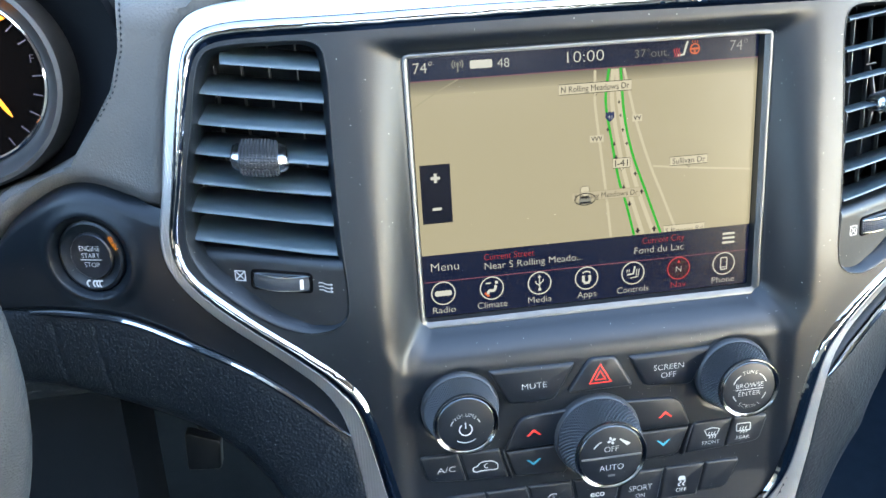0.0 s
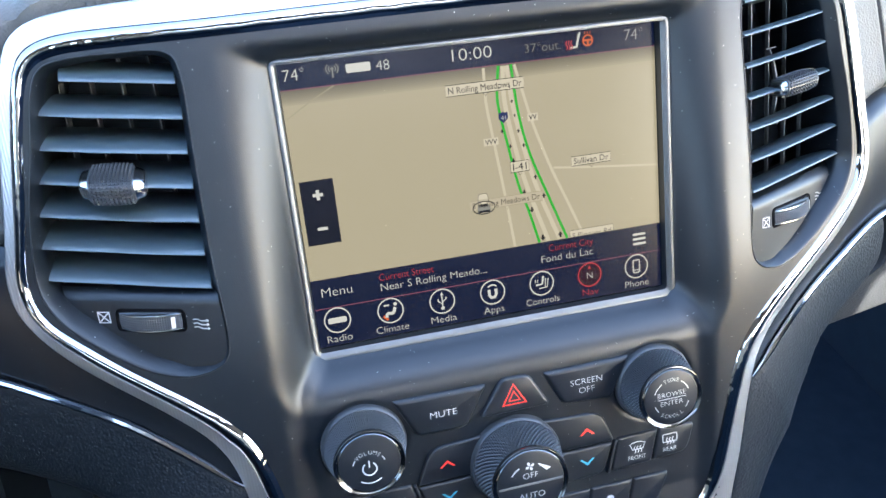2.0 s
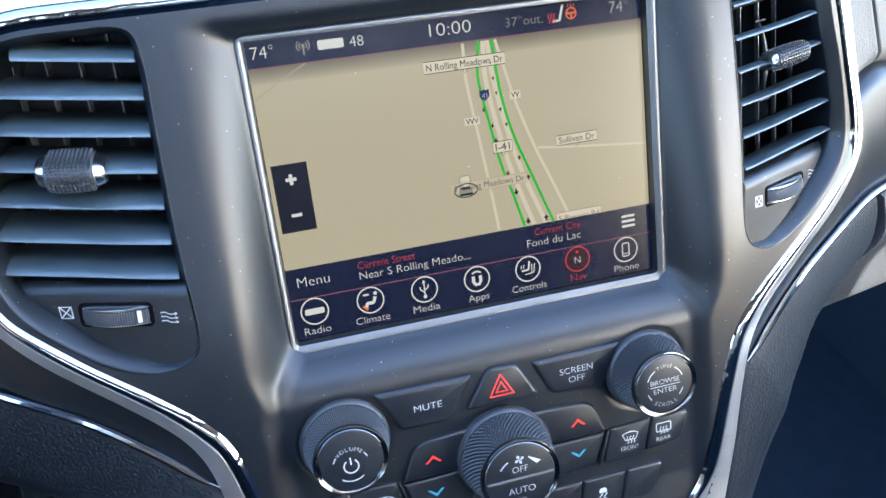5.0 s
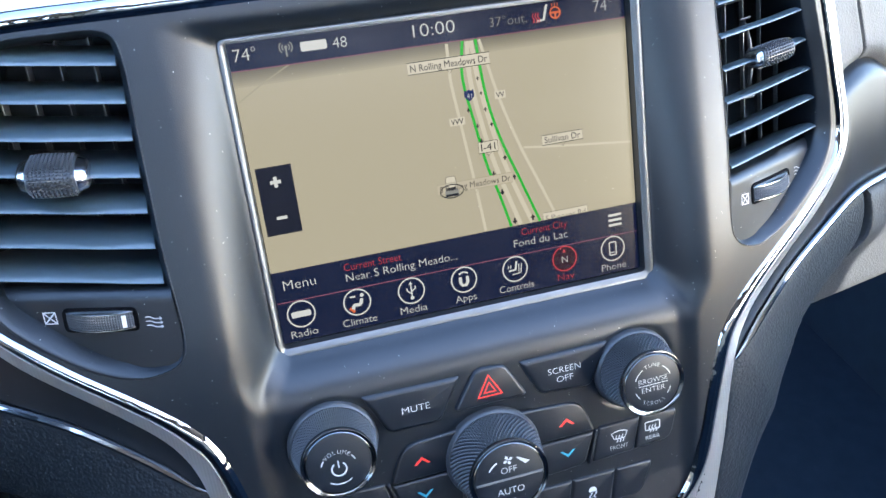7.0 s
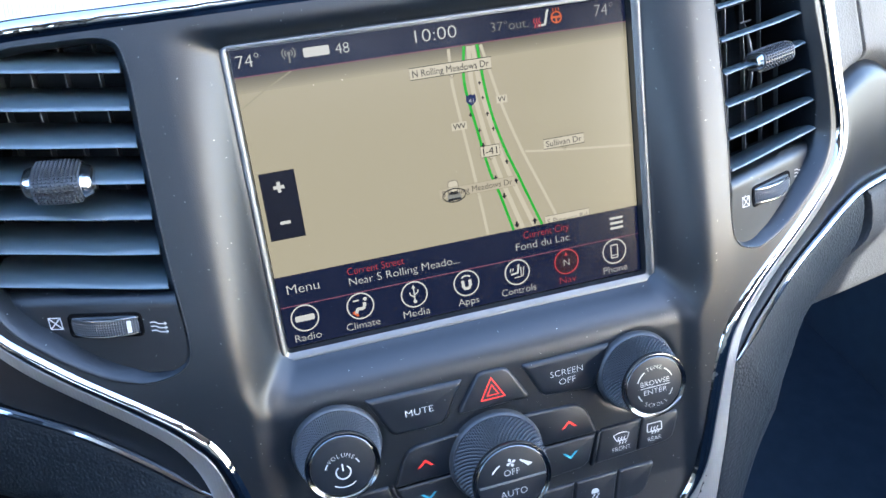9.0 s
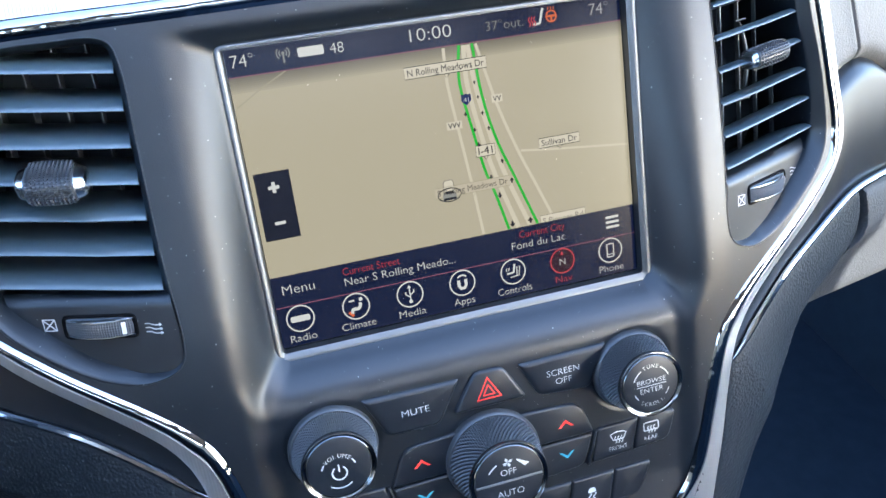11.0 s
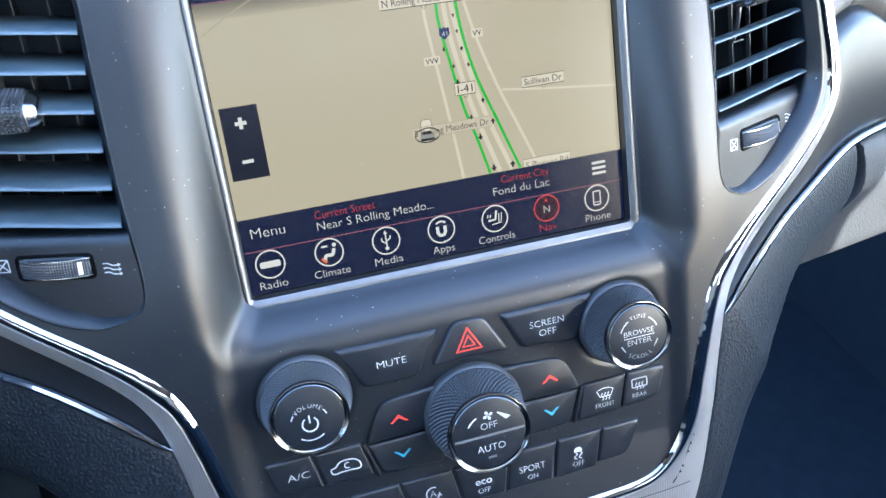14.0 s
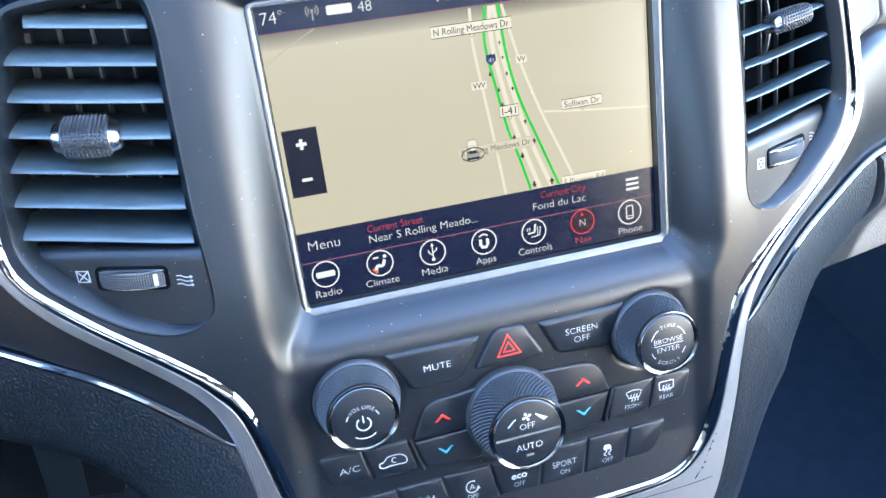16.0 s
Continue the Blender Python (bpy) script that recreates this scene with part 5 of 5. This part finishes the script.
lathe(bm, ((12.2, sy + 2), (12.0, sy - 1.2), (11.4, sy - 1.8), (10.4, sy - 1.6), (0.02, sy - 1.2)), sx, sz)
start_part("cap", bm, BUTTON, start)
bm = bmesh.new()
for word, dz, w in (("ENGINE", 4.2, 12.0), ("START", 0.4, 10.6), ("STOP", -4.4, 8.8)):
    letters(bm, word, sx, sz + dz, 3.8, sy - 1.75, width=w)
flat(bm, rect(sx - 6.4, sz - 2.0, sx + 6.4, sz - 1.6), sy - 1.75)
start_part("words", bm, PAINT, start, smooth=False)
bm = bmesh.new()
letters(bm, "RUN", sx + 14.6, sz + 7.2, 3.6, sy - 1.95, turn=-62)
start_part("run_lamp", bm, AMBER, start, "lit amber run lamp", smooth=False)
bm = bmesh.new()
for u in (-3.2, 0.4, 2.4, 4.0):
    stroke(bm, arc(sx + u, sz - 14.6, 1.7, 70, 250, 8), 0.9, sy - 1.95)
start_part("symbol", bm, PAINT, start, smooth=False)

gauge = thing("fuel_gauge", (X0 - 318, 80, 130), "round dashboard gauge with amber needles in a silver ring", "gauge")
gx, gz, gy = X0 - 311, 133, 62
bm = bmesh.new()
lathe(bm, ((57, gy + 30), (56, gy + 6), (54.5, gy + 2.5), (52, gy + 2.2), (48, gy + 7), (44.5, gy + 13), (43.6, gy + 14.5), (42.6, gy + 13.6), (41.8, gy + 15), (41.5, gy + 18)), gx, gz, 80)
part("ring", bm, material("satin gauge ring", (0.10, 0.10, 0.10), 0.42, 0.8, vary=0.08), gauge, "satin silver ring")
bm = bmesh.new()
lathe(bm, ((44.6, gy + 13.4), (44.0, gy + 12.2), (43.0, gy + 11.9), (42.0, gy + 12.8), (41.6, gy + 16)), gx, gz, 80)
part("inner_ring", bm, CHROME, gauge, "thin chrome inner ring")
bm = bmesh.new()
flat(bm, disc(gx, gz, 43, 64), gy + 17)
part("dial", bm, material("brown-black dial", (0.0025, 0.0018, 0.0016), 0.8, vary=0.2, specular=0.02), gauge, smooth=False)
bm = bmesh.new()
for a in (-60, -45, -30, -15, 0, 27, 40):
    stroke(bm, [(gx + r * math.cos(radians(a)), gz + r * math.sin(radians(a))) for r in (36.0, 41.0)], 0.7, gy + 16.6)
letters(bm, "F", gx + 37.5, gz + 9, 6, gy + 16.6)
part("scale", bm, material("violet-grey marking", (0.085, 0.070, 0.085), 0.6), gauge, smooth=False)
for tip, tail in (((23.2, -20.4), (6, 9)), ((31.9, 31.5), (2, 20.5))):
    bm = bmesh.new()
    p, q = np.array((gx + tail[0], gz + tail[1])), np.array((gx + tip[0], gz + tip[1]))
    d = (q - p) / np.linalg.norm(q - p)
    n = np.array((-d[1], d[0]))
    flat(bm, [tuple(p + n * 2.6), tuple(q - d * 3 + n * 1.0), tuple(q), tuple(q - d * 3 - n * 1.0), tuple(p - n * 2.6)], gy + 14)
    part("needle", bm, AMBER, gauge, "lit amber needle", smooth=False)
bm = bmesh.new()
rows = []
for u in np.linspace(-100, 190, 60):
    rows.append([(gx + r * math.cos(radians(u)), gy + dy, gz + r * math.sin(radians(u))) for r, dy in ((55, 28), (60, 22), (70, 13), (83, -2), (90, -8), (93, -6), (95, 20), (95, 150))])
loft(bm, rows)
part("cowl", bm, material("matt black cowl", (0.0035, 0.0045, 0.006), 0.7, vary=0.2, specular=0.1), gauge, "dark gauge cowl")

wheel = thing("steering_wheel", (X0 - 433, -100, 48), "grey leather steering wheel rim", "steering wheel")
bm = bmesh.new()
rows = []
R, cxw, czw, cyw = 178, X0 - 433, 48, -100
for i in range(96):
    u = 2 * math.pi * i / 96
    rows.append([(cxw + (R + 15 * math.cos(w)) * math.cos(u), cyw + 15 * math.sin(w) - 0.15 * R * math.sin(u), czw + (R + 15 * math.cos(w)) * math.sin(u)) for w in np.linspace(0, 2 * math.pi, 17)[:-1]])
loft(bm, rows, closed_ring=True, closed_way=True)
part("rim", bm, WHEELSKIN, wheel)
bm = bmesh.new()
box(bm, cxw - 170, cyw - 8, czw - 22, cxw + 170, cyw + 12, czw + 22, 6)
part("spoke", bm, DOORSKIN, wheel)
bm = bmesh.new()
lathe(bm, ((0.02, cyw - 30), (50, cyw - 26), (62, cyw - 12), (62, cyw + 20), (40, cyw + 60), (35, cyw + 190)), cxw, czw, 40)
part("hub", bm, DOORSKIN, wheel)

# knee panel on the driver's side, below the skirt
knee = thing("knee_panel", (X0 - 250, 100, -150), "dark grained knee panel under the steering column", "dashboard panel")
KNEESKIN = material("knee panel plastic", (0.0085, 0.0145, 0.021), 0.6, cells=0.15, vary=0.15)
bm = bmesh.new()
rows = []
for x in np.linspace(-480, -120, 50):
    groove = sum(2.0 * math.exp(-((x - g) / 1.0) ** 2) for g in (-281, -257))
    rows.append([(x, y + groove, z) for y, z in ((90, -4), (70, -10), (70, -25), (76, -44), (86, -54), (110, -58), (230, -50))])
loft(bm, rows)
part("upper_panel", bm, KNEESKIN, knee)
bm = bmesh.new()
box(bm, -372, 116, -250, -276, 190, -60, 5)
part("column_cover", bm, material("blue-black column cover", (0.0032, 0.0062, 0.0100), 0.8, vary=0.15, specular=0.12), knee, "dull blue-black cover under the column")

# brake pedal deep in the driver's footwell
pedal = thing("brake_pedal", (-275, 335, -240), "dark rubber brake pedal in the footwell", "pedal")
bm = bmesh.new()
prism(bm, [(-291, -216), (-259, -229), (-262, -259), (-293, -256)], 4, 342, 328, 1.5)
part("pad", bm, BUTTON, pedal, "ribbed rubber pad")
bm = bmesh.new()
box(bm, -281, 340, -236, -271, 352, 184, 2)
part("arm", bm, BUTTON, pedal)
